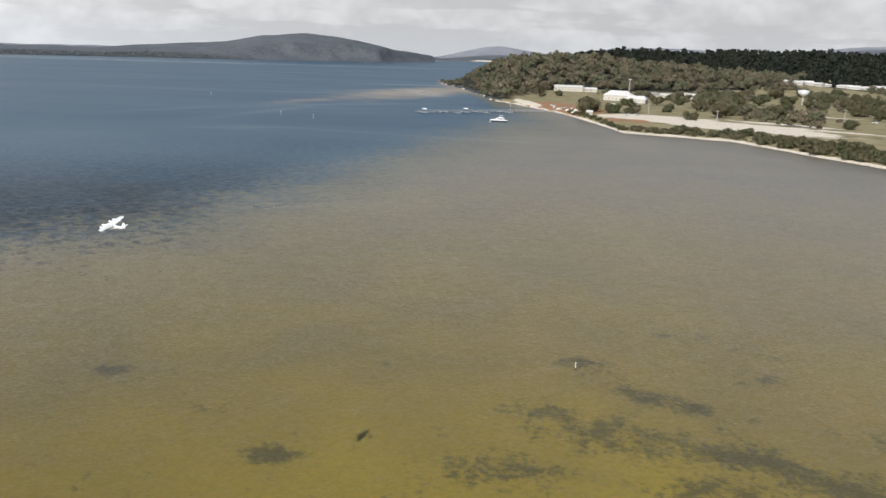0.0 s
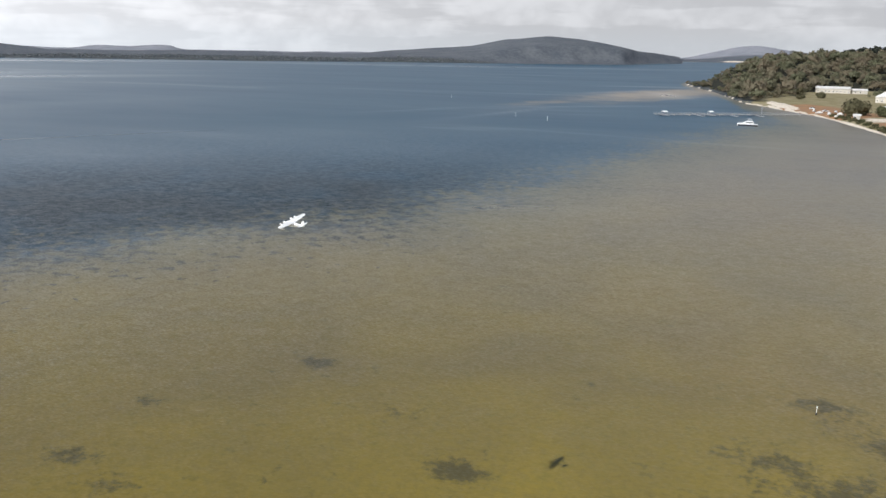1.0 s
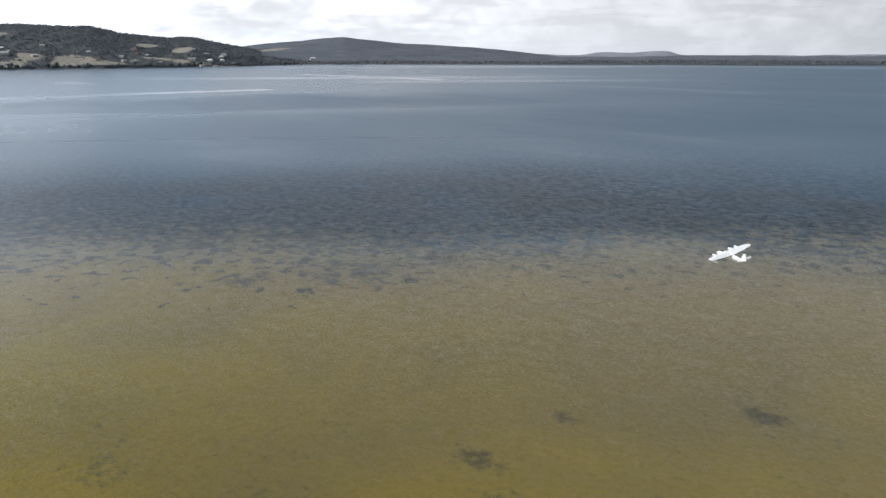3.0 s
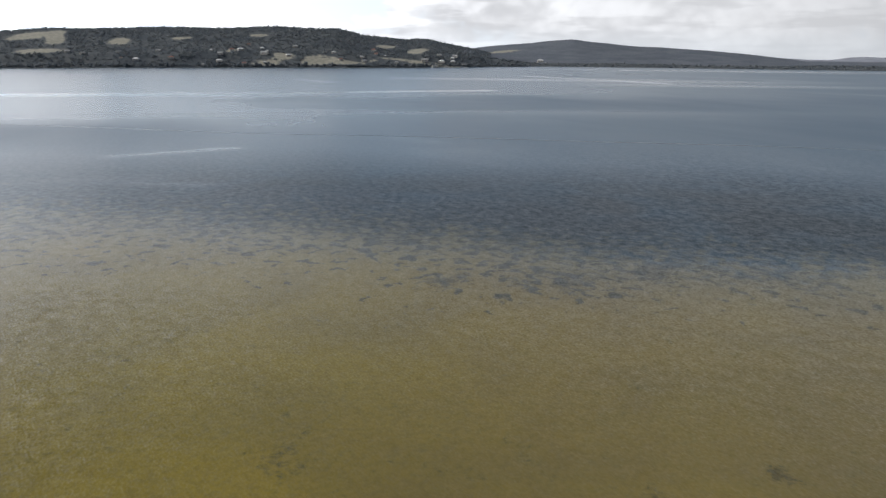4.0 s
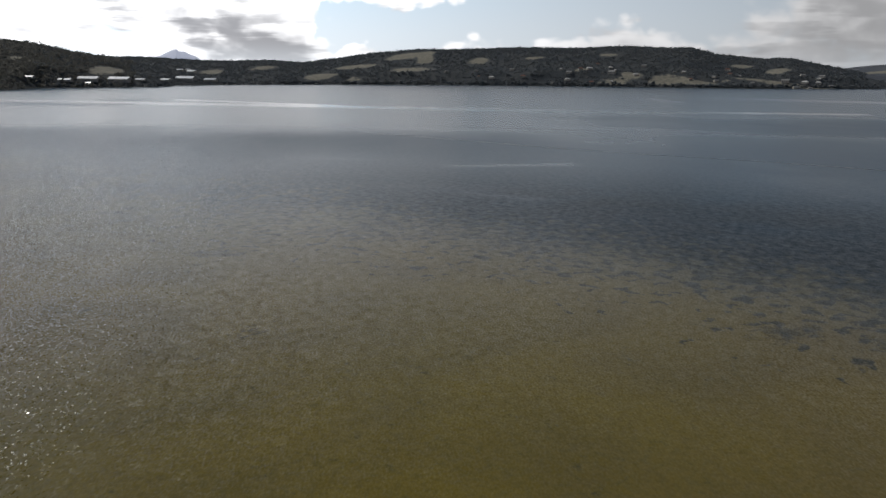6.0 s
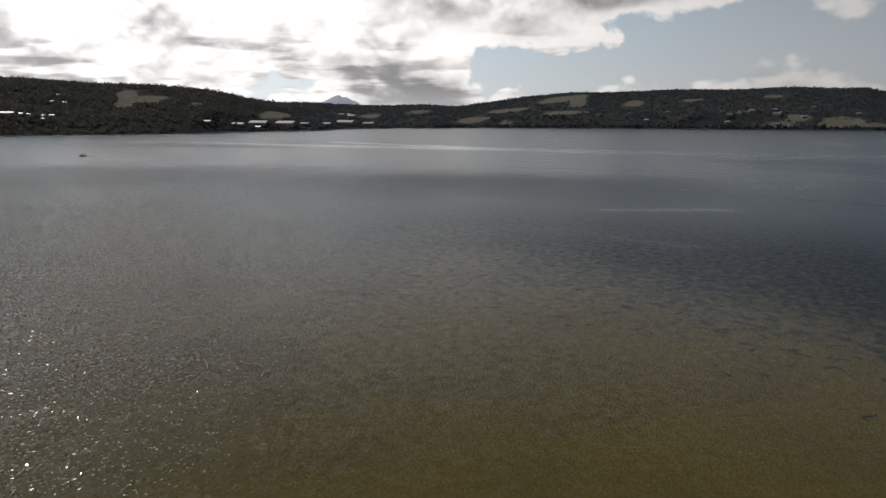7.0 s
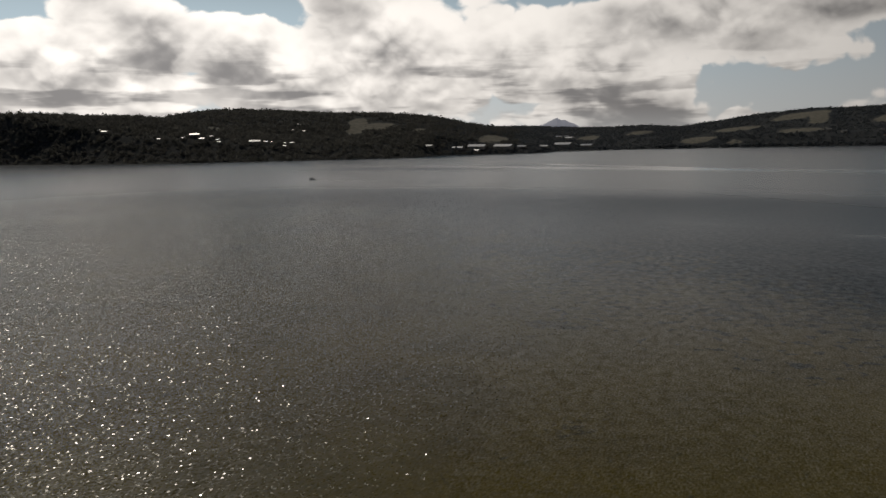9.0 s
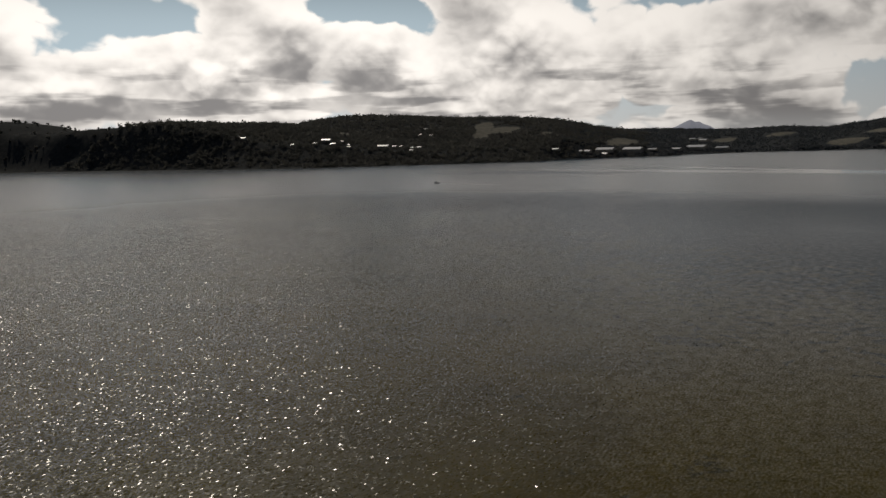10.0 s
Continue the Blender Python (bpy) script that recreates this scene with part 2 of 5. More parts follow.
def water_material():
    m, n = material("water")
    pos = n.add("NewGeometry").outputs["Position"]
    depth = n.attribute("depth")
    weed = n.attribute("weed")
    bar = n.attribute("bar")
    slick = n.attribute("slick")
    wide, mid, tuft = n.noise(pos, 0.006, 4.0, 0.55), n.noise(pos, 0.035, 6.0, 0.6, 0.4), n.noise(pos, 0.28, 5.0, 0.6, 0.3)
    speck = n.noise(pos, 1.1, 4.0, 0.62, 0.4)
    bed = n.mix(n.step(mid, 0.32, 0.7), (0.172, 0.133, 0.043), (0.140, 0.112, 0.049))
    bed = n.mix(n.math("MULTIPLY", n.step(wide, 0.45, 0.65), 0.45), bed, (0.180, 0.128, 0.058))
    bed = n.mix(n.math("MULTIPLY", n.step(tuft, 0.55, 0.8), 0.35), bed, (0.095, 0.085, 0.034))
    # greyer bed with distance from the first eye, on its right
    bed = n.mix(n.attribute("grey_bed"), bed, n.mix(n.step(mid, 0.35, 0.65), (0.130, 0.117, 0.099), (0.107, 0.100, 0.090)))
    bed = n.mix(n.attribute("gold"), bed, n.mix(n.step(mid, 0.35, 0.65), (0.275, 0.205, 0.010), (0.220, 0.168, 0.016)))
    # bed browned by bearing: the dimmer look toward the sun, put into its colour
    bed = n.mix(n.attribute("sunward_bed"), bed, n.mix(n.step(mid, 0.35, 0.65), (0.190, 0.122, 0.004), (0.142, 0.092, 0.006)))
    bed = n.mix(n.step(depth, 0.02, 0.6, 0.0, 0.7), bed, n.mix(n.step(mid, 0.35, 0.65), (0.098, 0.104, 0.072), (0.080, 0.088, 0.066)))
    bed = n.mix(n.step(speck, 0.38, 0.66, 0.0, 0.30), bed, n.mix(n.step(tuft, 0.4, 0.6), (0.085, 0.070, 0.026), (0.105, 0.098, 0.030)))
    # weed on the sand: torn dark patches
    shred = n.math("ADD", n.math("MULTIPLY", n.math("SUBTRACT", mid, 0.5), 0.5), n.math("MULTIPLY", n.math("SUBTRACT", speck, 0.5), 0.75))
    torn = n.step(n.math("ADD", weed, n.math("MULTIPLY", n.math("ADD", n.math("SUBTRACT", tuft, 0.5), shred), 1.9)), 0.25, 0.85)
    strewn = n.step(n.math("ADD", mid, n.math("MULTIPLY", tuft, 0.35)), 0.84, 0.98)
    bed = n.mix(n.math("MULTIPLY", n.math("MAXIMUM", torn, n.math("MULTIPLY", strewn, 0.5)), 0.72), bed, (0.045, 0.043, 0.026))
    # the drop-off: weed beds, then deep water
    ragged = n.math("ADD", n.math("ADD", depth, n.math("MULTIPLY", n.math("SUBTRACT", mid, 0.5), 0.7)), n.math("MULTIPLY", n.math("SUBTRACT", tuft, 0.5), 1.8))
    drop = n.step(ragged, 0.34, 0.86)
    # single weed tussocks along the drop-off, closing up toward deep water
    stand = n.attribute("tussock")
    clump = n.add("TexNoise", {"Vector": pos, "Scale": 0.30, "Detail": 3.0, "Roughness": 0.58, "Distortion": 0.5}).outputs["Fac"]
    clump = n.math("MULTIPLY", n.step(n.math("ADD", n.math("ADD", clump, n.math("MULTIPLY", n.math("SUBTRACT", mid, 0.5), 0.25)), n.math("MULTIPLY", stand, 0.20)), 0.665, 0.73), n.step(stand, 0.0, 0.15, 0.0, 0.85))
    bed = n.mix(clump, bed, (0.026, 0.030, 0.022))
    blue = n.mix(n.step(wide, 0.35, 0.65), (0.004, 0.042, 0.076), (0.007, 0.049, 0.082))
    far_blue = n.mix(n.math("MULTIPLY", n.attribute("meadow"), n.step(mid, 0.25, 0.6, 0.45, 1.0)), blue, (0.008, 0.018, 0.022))
    far_blue = n.mix(n.step(depth, 0.3, 0.66), (0.030, 0.034, 0.024), far_blue)
    col = n.mix(drop, bed, far_blue)
    turbid = n.step(n.math("ADD", bar, n.math("MULTIPLY", n.math("SUBTRACT", mid, 0.5), 0.9)), 0.25, 0.8)
    col = n.mix(n.math("MULTIPLY", turbid, 0.8), col, (0.24, 0.19, 0.13))
    # wind waves in two trains, calm slicks between gusts
    w1 = n.tint(n.scaled(pos, (0.8, 1.1, 1.0), 2.1), 0.5, 4.0, 0.58, 0.3)
    w2 = n.tint(n.scaled(pos, (0.8, 1.5, 1.0), -0.35), 2.4, 1.0, 0.5, 0.2)
    gust = n.noise(n.scaled(pos, (1.0, 3.2, 1.0), 0.9), 0.004, 3.0, 0.6, 0.6)
    calm = n.math("MAXIMUM", slick, n.math("MULTIPLY", n.step(gust, 0.56, 0.72), 0.28))
    lively = n.math("MULTIPLY", n.step(gust, 0.3, 0.6, 1.2, 0.85), n.math("SUBTRACT", 1.0, n.math("MULTIPLY", calm, 0.9)))
    swell = n.math("ADD", n.step(drop, 0.0, 1.0, 0.22, 0.34), n.math("MULTIPLY", n.attribute("meadow"), 0.12))
    tilt = n.vector("ADD", n.vector("MULTIPLY", n.vector("SUBTRACT", w1, (0.5, 0.5, 0.5)), n.add("CombineXYZ", {0: swell, 1: swell, 2: 0.0}).outputs[0]), n.vector("MULTIPLY", n.vector("SUBTRACT", w2, (0.5, 0.5, 0.5)), (0.40, 0.40, 0.0)))
    still = n.math("MULTIPLY", n.attribute("still"), n.math("SUBTRACT", 1.0, n.step(n.math("ADD", n.attribute("breeze"), n.math("MULTIPLY", n.math("SUBTRACT", wide, 0.5), 0.9)), 0.05, 1.0)))
    lively = n.math("MULTIPLY", lively, n.math("MULTIPLY", n.step(n.attribute("ruffle"), 0.0, 1.0, 1.0, 0.5), n.step(still, 0.0, 1.0, 1.0, 0.27)))
    shown = n.math("MULTIPLY", lively, n.math("SUBTRACT", 1.0, n.attribute("far_off")))
    tilt = n.vector("MULTIPLY", tilt, n.add("CombineXYZ", {0: shown, 1: shown, 2: 0.0}).outputs[0])
    facet = n.vector("NORMALIZE", n.vector("ADD", tilt, (0.0, 0.0, 1.0)), (0.0, 0.0, 0.0))
    # small glassy faces among the ripples, each with its own slope
    cell = n.add("TexVoronoi", {"Vector": n.scaled(pos, (0.75, 1.3, 1.0), 0.5), "Scale": 4.3})
    cell.voronoi_dimensions = "2D"
    lean = n.vector("SUBTRACT", n.vector("ADD", cell.outputs["Color"], n.add("TexWhiteNoise", {"Vector": cell.outputs["Position"]}).outputs["Color"]), (1.0, 1.0, 1.0))
    glassy = n.math("MULTIPLY", n.step(cell.outputs["Distance"], 0.72, 0.66), n.math("SUBTRACT", 1.0, n.math("MULTIPLY", calm, 0.8)))
    flake = n.vector("NORMALIZE", n.vector("ADD", n.vector("MULTIPLY", lean, (0.42, 0.42, 0.0)), (0.0, 0.0, 1.0)), (0.0, 0.0, 0.0))
    fourth = n.add("TexWhiteNoise", {"Vector": n.vector("ADD", cell.outputs["Position"], (7.3, 1.9, 0.0))}).outputs["Value"]
    glassy = n.math("MULTIPLY", n.math("GREATER_THAN", glassy, 0.5), n.math("LESS_THAN", fourth, n.attribute("ruffle")))
    facet = n.mix(glassy, facet, flake)
    rough = n.math("SUBTRACT", n.math("MULTIPLY", n.math("ADD", n.step(calm, 0.0, 1.0, 0.30, 0.15), n.math("MULTIPLY", n.math("MAXIMUM", n.attribute("ruffle"), n.math("MULTIPLY", n.attribute("meadow"), 1.5)), 0.06)), n.step(still, 0.0, 1.0, 1.0, 0.7)), n.math("MULTIPLY", glassy, n.step(calm, 0.0, 1.0, 0.15, 0.0)))
    rough = n.math("ADD", rough, n.math("MULTIPLY", n.math("MULTIPLY", lively, n.attribute("far_off")), 0.07))
    rough = n.math("MAXIMUM", rough, n.math("MULTIPLY", n.attribute("far_off"), n.step(slick, 0.2, 0.9, 0.26, 0.10)))
    surface(n, Base_Color=col, Roughness=rough, IOR=1.333, Normal=facet, Diffuse_Roughness=0.5)
    return m


GROUND, WATER = ground_material(), water_material()

# ---- the lay of the land, in polar terms round the first eye ----
SHORE = [(-180, 420), (-90, 330), (-45, 352), (-29.2, 411), (-25.3, 435), (-19.9, 487), (-14.5, 497), (-12.4, 500), (-10.6, 560), (-9.4, 601), (-7.5, 660),
         (-5.9, 706), (-3.1, 784), (-1.5, 960), (0.2, 1117), (0.7, 1180), (1.0, 3300), (5, 2700), (15, 2430), (30, 2200), (45, 2250), (60, 2350), (70, 2050),
         (98, 2030), (104, 1950), (109, 1850), (110.5, 1700), (117.5, 1640), (119, 1500), (125, 1470), (131, 1470), (137, 1470), (142, 1600), (147, 1750), (152, 1920), (157, 2100), (170, 1700), (180, 900)]
SHALLOW = [(-180, 900), (-14, 900), (-10, 700), (-8.3, 600), (-1.2, 411), (3.7, 319), (9.4, 257), (18.5, 212), (25, 203), (30, 199), (38, 186), (50, 179), (60, 190),
           (68, 200), (75, 206), (88, 228), (100, 244), (109, 264), (115, 305), (121, 360), (130, 430), (145, 500), (180, 560)]
BACK = [(-12, 5200), (-9, 2600), (-6, 1850), (-3, 1480), (-1, 1290), (0.7, 1190), (1.2, 1150)]   # the far side of the headland
# ridges: distance, depth of the front slope, and crest heights by bearing
RIDGES = [
    (3050, 380, [(-2.4, 1), (1.5, 33), (4, 43), (6.5, 70), (8, 79), (10, 86), (11.5, 84), (13, 78), (15.5, 51), (19, 36), (24, 14), (29, 6), (34, 6), (38, 1)]),
    (3700, 450, [(40, -6), (43, 2), (45.8, 23), (47.5, 39), (49.4, 51), (54, 66), (56.9, 83), (58.4, 95), (60.5, 87), (64, 64), (66.5, 42), (69, 13), (72, 0)]),
    (2850, 420, [(59, 0), (61, 7), (63.5, 27), (65.2, 49), (68.5, 82), (70, 78), (73, 92), (74.6, 112), (78.5, 117), (81.7, 112), (84.6, 114), (88.5, 108), (93, 102), (96.5, 85), (98.3, 71), (101.2, 56),
                 (103.5, 66), (106, 62), (108.5, 60), (112, 67), (116, 67), (120, 52)]),
    (2280, 360, [(110, 30), (112, 46), (114, 59), (115.8, 71), (118.2, 92), (121.5, 105), (124.5, 108), (127.6, 112), (131, 118), (133.5, 117), (135.4, 110), (137, 94), (140, 82), (144, 66), (150, 40)]),
    (1900, 240, [(117, 12), (122, 34), (128, 50), (134, 78), (136.6, 86), (139.8, 90), (145, 96), (148.7, 92), (151.8, 98), (154.4, 108), (158, 110), (163, 87), (170, 20)]),
    (2350, 200, [(148, 60), (151.8, 112), (154.4, 126), (158, 128), (163, 90), (168, 20)]),
    (4650, 160, [(35.2, 0), (35.9, 31), (36.3, 34), (37, 33), (38.5, 20), (40, 22), (41, 18), (41.6, 9), (42.5, 0)]),
    (1240, 110, [(-30, 10), (-20, 22), (-14, 31), (-9, 37), (-5.3, 34), (-2.6, 22), (-1.2, 10), (0, 2), (0.8, 0)]),
]
# mounds: bearing, distance, half width across in degrees, half depth in metres, height
MOUNDS = [(-3.4, 4550, 2.2, 250, 76), (-11.5, 4500, 3, 250, 74), (-17, 4500, 3, 250, 62), (-29, 4400, 6, 300, 135), 
          (-20, 1950, 6, 320, 40), (-11, 1950, 4, 300, 38), (-31, 1900, 7, 350, 44), (25, 2700, 14, 300, 8)]


def curve(table, az):
    a = np.array(table, float)
    return np.interp(az, a[:, 0], a[:, 1])


def wobble(x, y, s, seed=0):
    """Cheap smooth noise from crossed waves, about -1 to 1."""
    r = np.random.RandomState(seed)
    out = 0
    for k in range(7):
        a, f, p = r.uniform(0, 6.28), s * r.uniform(0.6, 1.9), r.uniform(0, 6.28)
        out = out + np.sin((x * math.cos(a) + y * math.sin(a)) / f + p)
    return out / 3.2


def bearing(x, y):
    return np.degrees(np.arctan2(-x, y))


def shore_gap(x, y):
    """Metres inland of the waterline (minus: out on the water)."""
    r = np.hypot(x, y)
    az = bearing(x, y)
    inland = r - curve(SHORE, az)
    inland = np.where((az > -12) & (az < 1.2), np.maximum(np.minimum(inland, curve(BACK, az) - r), r - 4000), inland)
    return inland + wobble(x, y, 16, 3) * 4.0 * np.clip(r / 800, 0.4, 2.5)


def height(x, y):
    x, y = np.asarray(x, float), np.asarray(y, float)
    r, az, inland = np.hypot(x, y), bearing(x, y), shore_gap(x, y)
    z = np.where(inland > 0, 3.4 * (1 - np.exp(-inland / 30.0)), np.maximum(inland * 0.05, -2.5))
    land = np.clip(inland / 120.0, 0, 1) ** 1.3
    for a0, r0, wa, wr, h in MOUNDS:
        u, v = (az - a0) / wa, (r - r0) / wr
        z = z + land * h * np.exp(-0.5 * u * u) * np.where(v < 0, np.exp(-0.5 * v * v), 1 / (1 + 0.3 * v * v))
    for r0, wr, crest in RIDGES:
        v = (r - r0) / wr
        rise = (curve([(-180, 0), (crest[0][0] - 1.5, 0)] + crest + [(crest[-1][0] + 3, 0), (181, 0)], az) - 3.4) * np.where(v < 0, np.exp(-0.5 * v * v), 1 / (1 + 0.3 * v * v))
        z = np.where(inland > 0, np.maximum(z, land * (3.4 + rise)), z)
    z = z + land * np.clip((r - 1200) / 800, 0, 1) * (wobble(x, y, 90, 5) * 3.0 + wobble(x, y, 30, 6) * 1.4)
    return z


def grid_mesh(name, xs, ys, zs, fields):
    """A sheet over a rows x columns grid, with float fields on its points."""
    rows, cols = xs.shape
    v = np.stack([xs, ys, zs], -1).reshape(-1, 3)
    i = np.arange(rows * cols).reshape(rows, cols)
    q = np.stack([i[:-1, :-1], i[:-1, 1:], i[1:, 1:], i[1:, :-1]], -1).reshape(-1, 4)
    me = bulk_mesh(name, v, q)
    for key, val in fields.items():
        me.attributes.new(key, "FLOAT", "POINT").data.foreach_set("value", np.asarray(val, np.float32).ravel())
    me.polygons.foreach_set("use_smooth", np.ones(len(q), bool))
    return me


def bulk_mesh(name, v, f):
    """A mesh from arrays: points, and faces that all have the same number of corners."""
    me = bpy.data.meshes.new(name)
    k = f.shape[1]
    me.vertices.add(len(v))
    me.vertices.foreach_set("co", np.asarray(v, np.float32).ravel())
    me.loops.add(f.size)
    me.loops.foreach_set("vertex_index", np.asarray(f, np.int32).ravel())
    me.polygons.add(len(f))
    me.polygons.foreach_set("loop_start", np.arange(0, f.size, k, dtype=np.int32))
    me.update(calc_edges=True)
    return me


def blobs(x, y, table):
    """Soft spots: x, y, half length, half width, turn, strength."""
    out = np.zeros_like(x)
    for bx, by, l, b, turn, k in table:
        c, s = math.cos(radians(turn)), math.sin(radians(turn))
        u, v = ((x - bx) * c + (y - by) * s) / l, (-(x - bx) * s + (y - by) * c) / b
        out = np.maximum(out, k * np.exp(-0.5 * (u * u + v * v)))
    return out


# open fields: bearing, distance, half width in degrees, half depth in metres, strength
FIELDS = [(92.6, 2540, 0.53, 130, 1), (94.1, 2576, 1.10, 72, 0.9), (97.3, 2381, 1.27, 43, 0.9), (93.5, 2240, 1.25, 54, 0.9), (99.8, 2157, 0.85, 55, 1.1), (88.8, 2438, 0.65, 44, 0.8), (85.0, 2446, 0.60, 24, 0.8), (79.8, 2491, 0.65, 29, 0.8), (78.3, 2154, 0.70, 22, 0.9), (74.6, 2110, 1.60, 22, 1), (76.2, 2131, 0.80, 22, 0.9), (79.5, 2095, 0.90, 22, 0.9), (81.7, 2222, 0.35, 26, 0.8), (71.2, 2422, 0.65, 52, 0.9), (69.0, 2363, 0.55, 51, 0.9), (68.0, 2165, 4.00, 22, 0.8), (97.6, 2114, 0.50, 24, 0.7), (63.2, 3209, 1.25, 57, 0.7), (123.3, 1927, 0.50, 125, 1), (121.8, 1923, 0.95, 55, 0.9), (132.9, 1814, 0.55, 38, 0.7), (118.8, 1873, 0.35, 29, 0.8), (113.6, 1862, 0.85, 76, 0.8), (103.8, 2363, 0.75, 59, 0.7), (107.2, 2283, 0.75, 65, 0.7)]


def fields(x, y):
    az, r = bearing(x, y), np.hypot(x, y)
    az, r = az + 0.13 * wobble(x, y, 16, 55), r + 12 * wobble(x, y, 24, 56)
    out = np.zeros_like(r)
    for a0, r0, wa, wr, k in FIELDS:
        lean = (az - a0) / wa + 0.35 * (r - r0) / wr
        out = np.maximum(out, k * np.exp(-0.5 * (np.abs(lean) ** 3 + np.abs((r - r0) / wr) ** 3)))
    return out


def make_ground():
    az = np.radians(np.concatenate([np.arange(-180, -42, 4.0), np.arange(-42, 168, 0.25), np.arange(168, 180.1, 4.0)]))
    r = np.geomspace(300, 4950, 205)
    A, R = np.meshgrid(az, r)
    x, y = -np.sin(A) * R, np.cos(A) * R
    z, inland, deg = height(x, y), shore_gap(x, y), np.degrees(A)
    near = (deg < 0.8) & (R < 1700)
    sand = np.where(near, np.exp(-((inland - 2) / 5.0) ** 2) * 0.95, np.exp(-((inland - 5) / 14.0) ** 2) * 0.35)
    sand = np.maximum(sand, blobs(x, y, [(72, 738, 34, 5, 100, 1.0), (185, 536, 58, 20, -49, 1.3), (152, 580, 34, 20, -20, 1.1), (235, 560, 40, 9, -40, 0.8), (245, 520, 40, 6, -40, 0.9), (300, 660, 40, 7, -35, 0.7), (270, 500, 40, 4, -35, 0.7), (170, 4025, 60, 22, 0, 0.9)]))
    grass = np.where(near, blobs(x, y, [(105, 790, 45, 70, 0, 1.0), (200, 640, 90, 60, -30, 1.0), (320, 650, 80, 60, -30, 1.0), (160, 545, 60, 35, -30, 0.9), (340, 800, 90, 60, -10, 0.8), (130, 900, 60, 50, 0, 0.8), (520, 1250, 120, 60, 0, 0.7)]), fields(x, y))
    earth = np.where(near, blobs(x, y, [(85, 690, 22, 45, 0, 1.0), (105, 640, 20, 30, 0, 1.0), (130, 560, 25, 26, 0, 0.7)]), 0)
    flat_land = (deg < -3.6) & (R < curve([(-45, 1250), (-22.5, 1200), (-20, 1090), (-16, 1020), (-10, 990), (-7.2, 960), (-5.5, 830), (-3.5, 760)], deg)) & (inland > 4)
    grass = np.maximum(grass, flat_land * (0.75 + 0.15 * wobble(x, y, 22, 12)))
    # dark forest litter; past bearing 111 shade between trees, put into the ground colour
    litter_shade = ((deg < 0.6) & (R < 1950) & ~flat_land & (inland > 30)).astype(float) + 0.4 * np.clip((deg - 111) / 6, 0, 1)
    me = grid_mesh("ground", x, y, z, {"sand": sand, "grass": grass, "earth": earth, "litter_shade": litter_shade, "far": (R > 1500).astype(float), "hazy": ((deg < 66) & (R > 2480)).astype(float), "hazed_rock": np.where(R > 4200, np.where(deg > 100, 1.0, 0.35), 0.0)})
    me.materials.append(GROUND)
    return tagged(new("ground", me), "sandy shore, park turf and wooded hills round the bay", "ground", kind="structure")


WEED_EAST = [(22, 110, 5, 3, -30, 0.8), (28, 101, 5.5, 2, -30, 0.9), (34, 97, 4, 1.6, -30, 0.7), (16, 93, 6, 3, -20, 0.7), (22, 88, 9, 4, -25, 0.85), (7, 79, 5, 3, 0, 0.7), (37, 83, 8, 3, -30, 0.85),
             (45, 78, 7, 3, -30, 0.8), (30, 76, 6, 3, 0, 0.7), (48, 108, 4, 2, 0, 0.6), (54, 118, 6, 2.5, -20, 0.55), (38, 125, 6, 2, 0, 0.5), (66, 100, 6, 3, -20, 0.5), (60, 88, 5, 2, -20, 0.6)]
WEED_WEST = [(-19, 81, 2.2, 2.2, 0, 0.9), (-45.6, 102.7, 2.4, 1.4, 0, 0.8), (-137, 79, 5, 2.6, -60, 0.95), (-128, 101, 4, 2.4, -50, 0.8), (-129, 120, 7, 4, -50, 1.0), (-60, 70, 3, 2, 0, 0.6), (-52, 66, 3, 2, 0, 0.6), (-82, 37, 2.5, 2, 0, 0.6),
             (-184, -26, 6, 3.4, -80, 0.95), (-204, 12, 6, 3, -80, 0.7), (-133, -5, 2.6, 2, 0, 0.8), (-60, 84, 1.5, 1, 0, 0.7), (-30, 92, 2.5, 1.5, 0, 0.55), (-8, 70, 5, 2, 20, 0.5)]
WEED = WEED_EAST + WEED_WEST


# wind on the water: x, y, half length, half width, turn, strength
BREEZE = [(-410, -310, 120, 85, -55, 1.0), (-430, -80, 120, 75, -78, 0.8), (-620, 330, 300, 90, -120, 0.6), (-900, -420, 200, 90, -65, 0.7)]

# long calm streaks: places along the streak, half width, strength
STREAKS = [([(-1000, -330), (-916, -177), (-847, -54), (-797, 113), (-815, 260), (-804, 400)], 17, 1.0), ([(-1260, 690), (-1075, 717), (-900, 722)], 20, 0.8), ([(-1180, 280), (-1080, 298)], 22, 0.6), ([(-344, 28), (-356, 75)], 7, 0.42), ([(-269, 34), (-258, 57)], 5, 0.42)]


def streaks(x, y):
    out = np.zeros_like(x)
    for pts, wide, k in STREAKS:
        for (ax, ay), (bx, by) in zip(pts, pts[1:]):
            t = np.clip(((x - ax) * (bx - ax) + (y - ay) * (by - ay)) / ((bx - ax) ** 2 + (by - ay) ** 2), 0, 1)
            out = np.maximum(out, k * np.exp(-((x - ax - t * (bx - ax)) ** 2 + (y - ay - t * (by - ay)) ** 2) / wide ** 2))
    return out


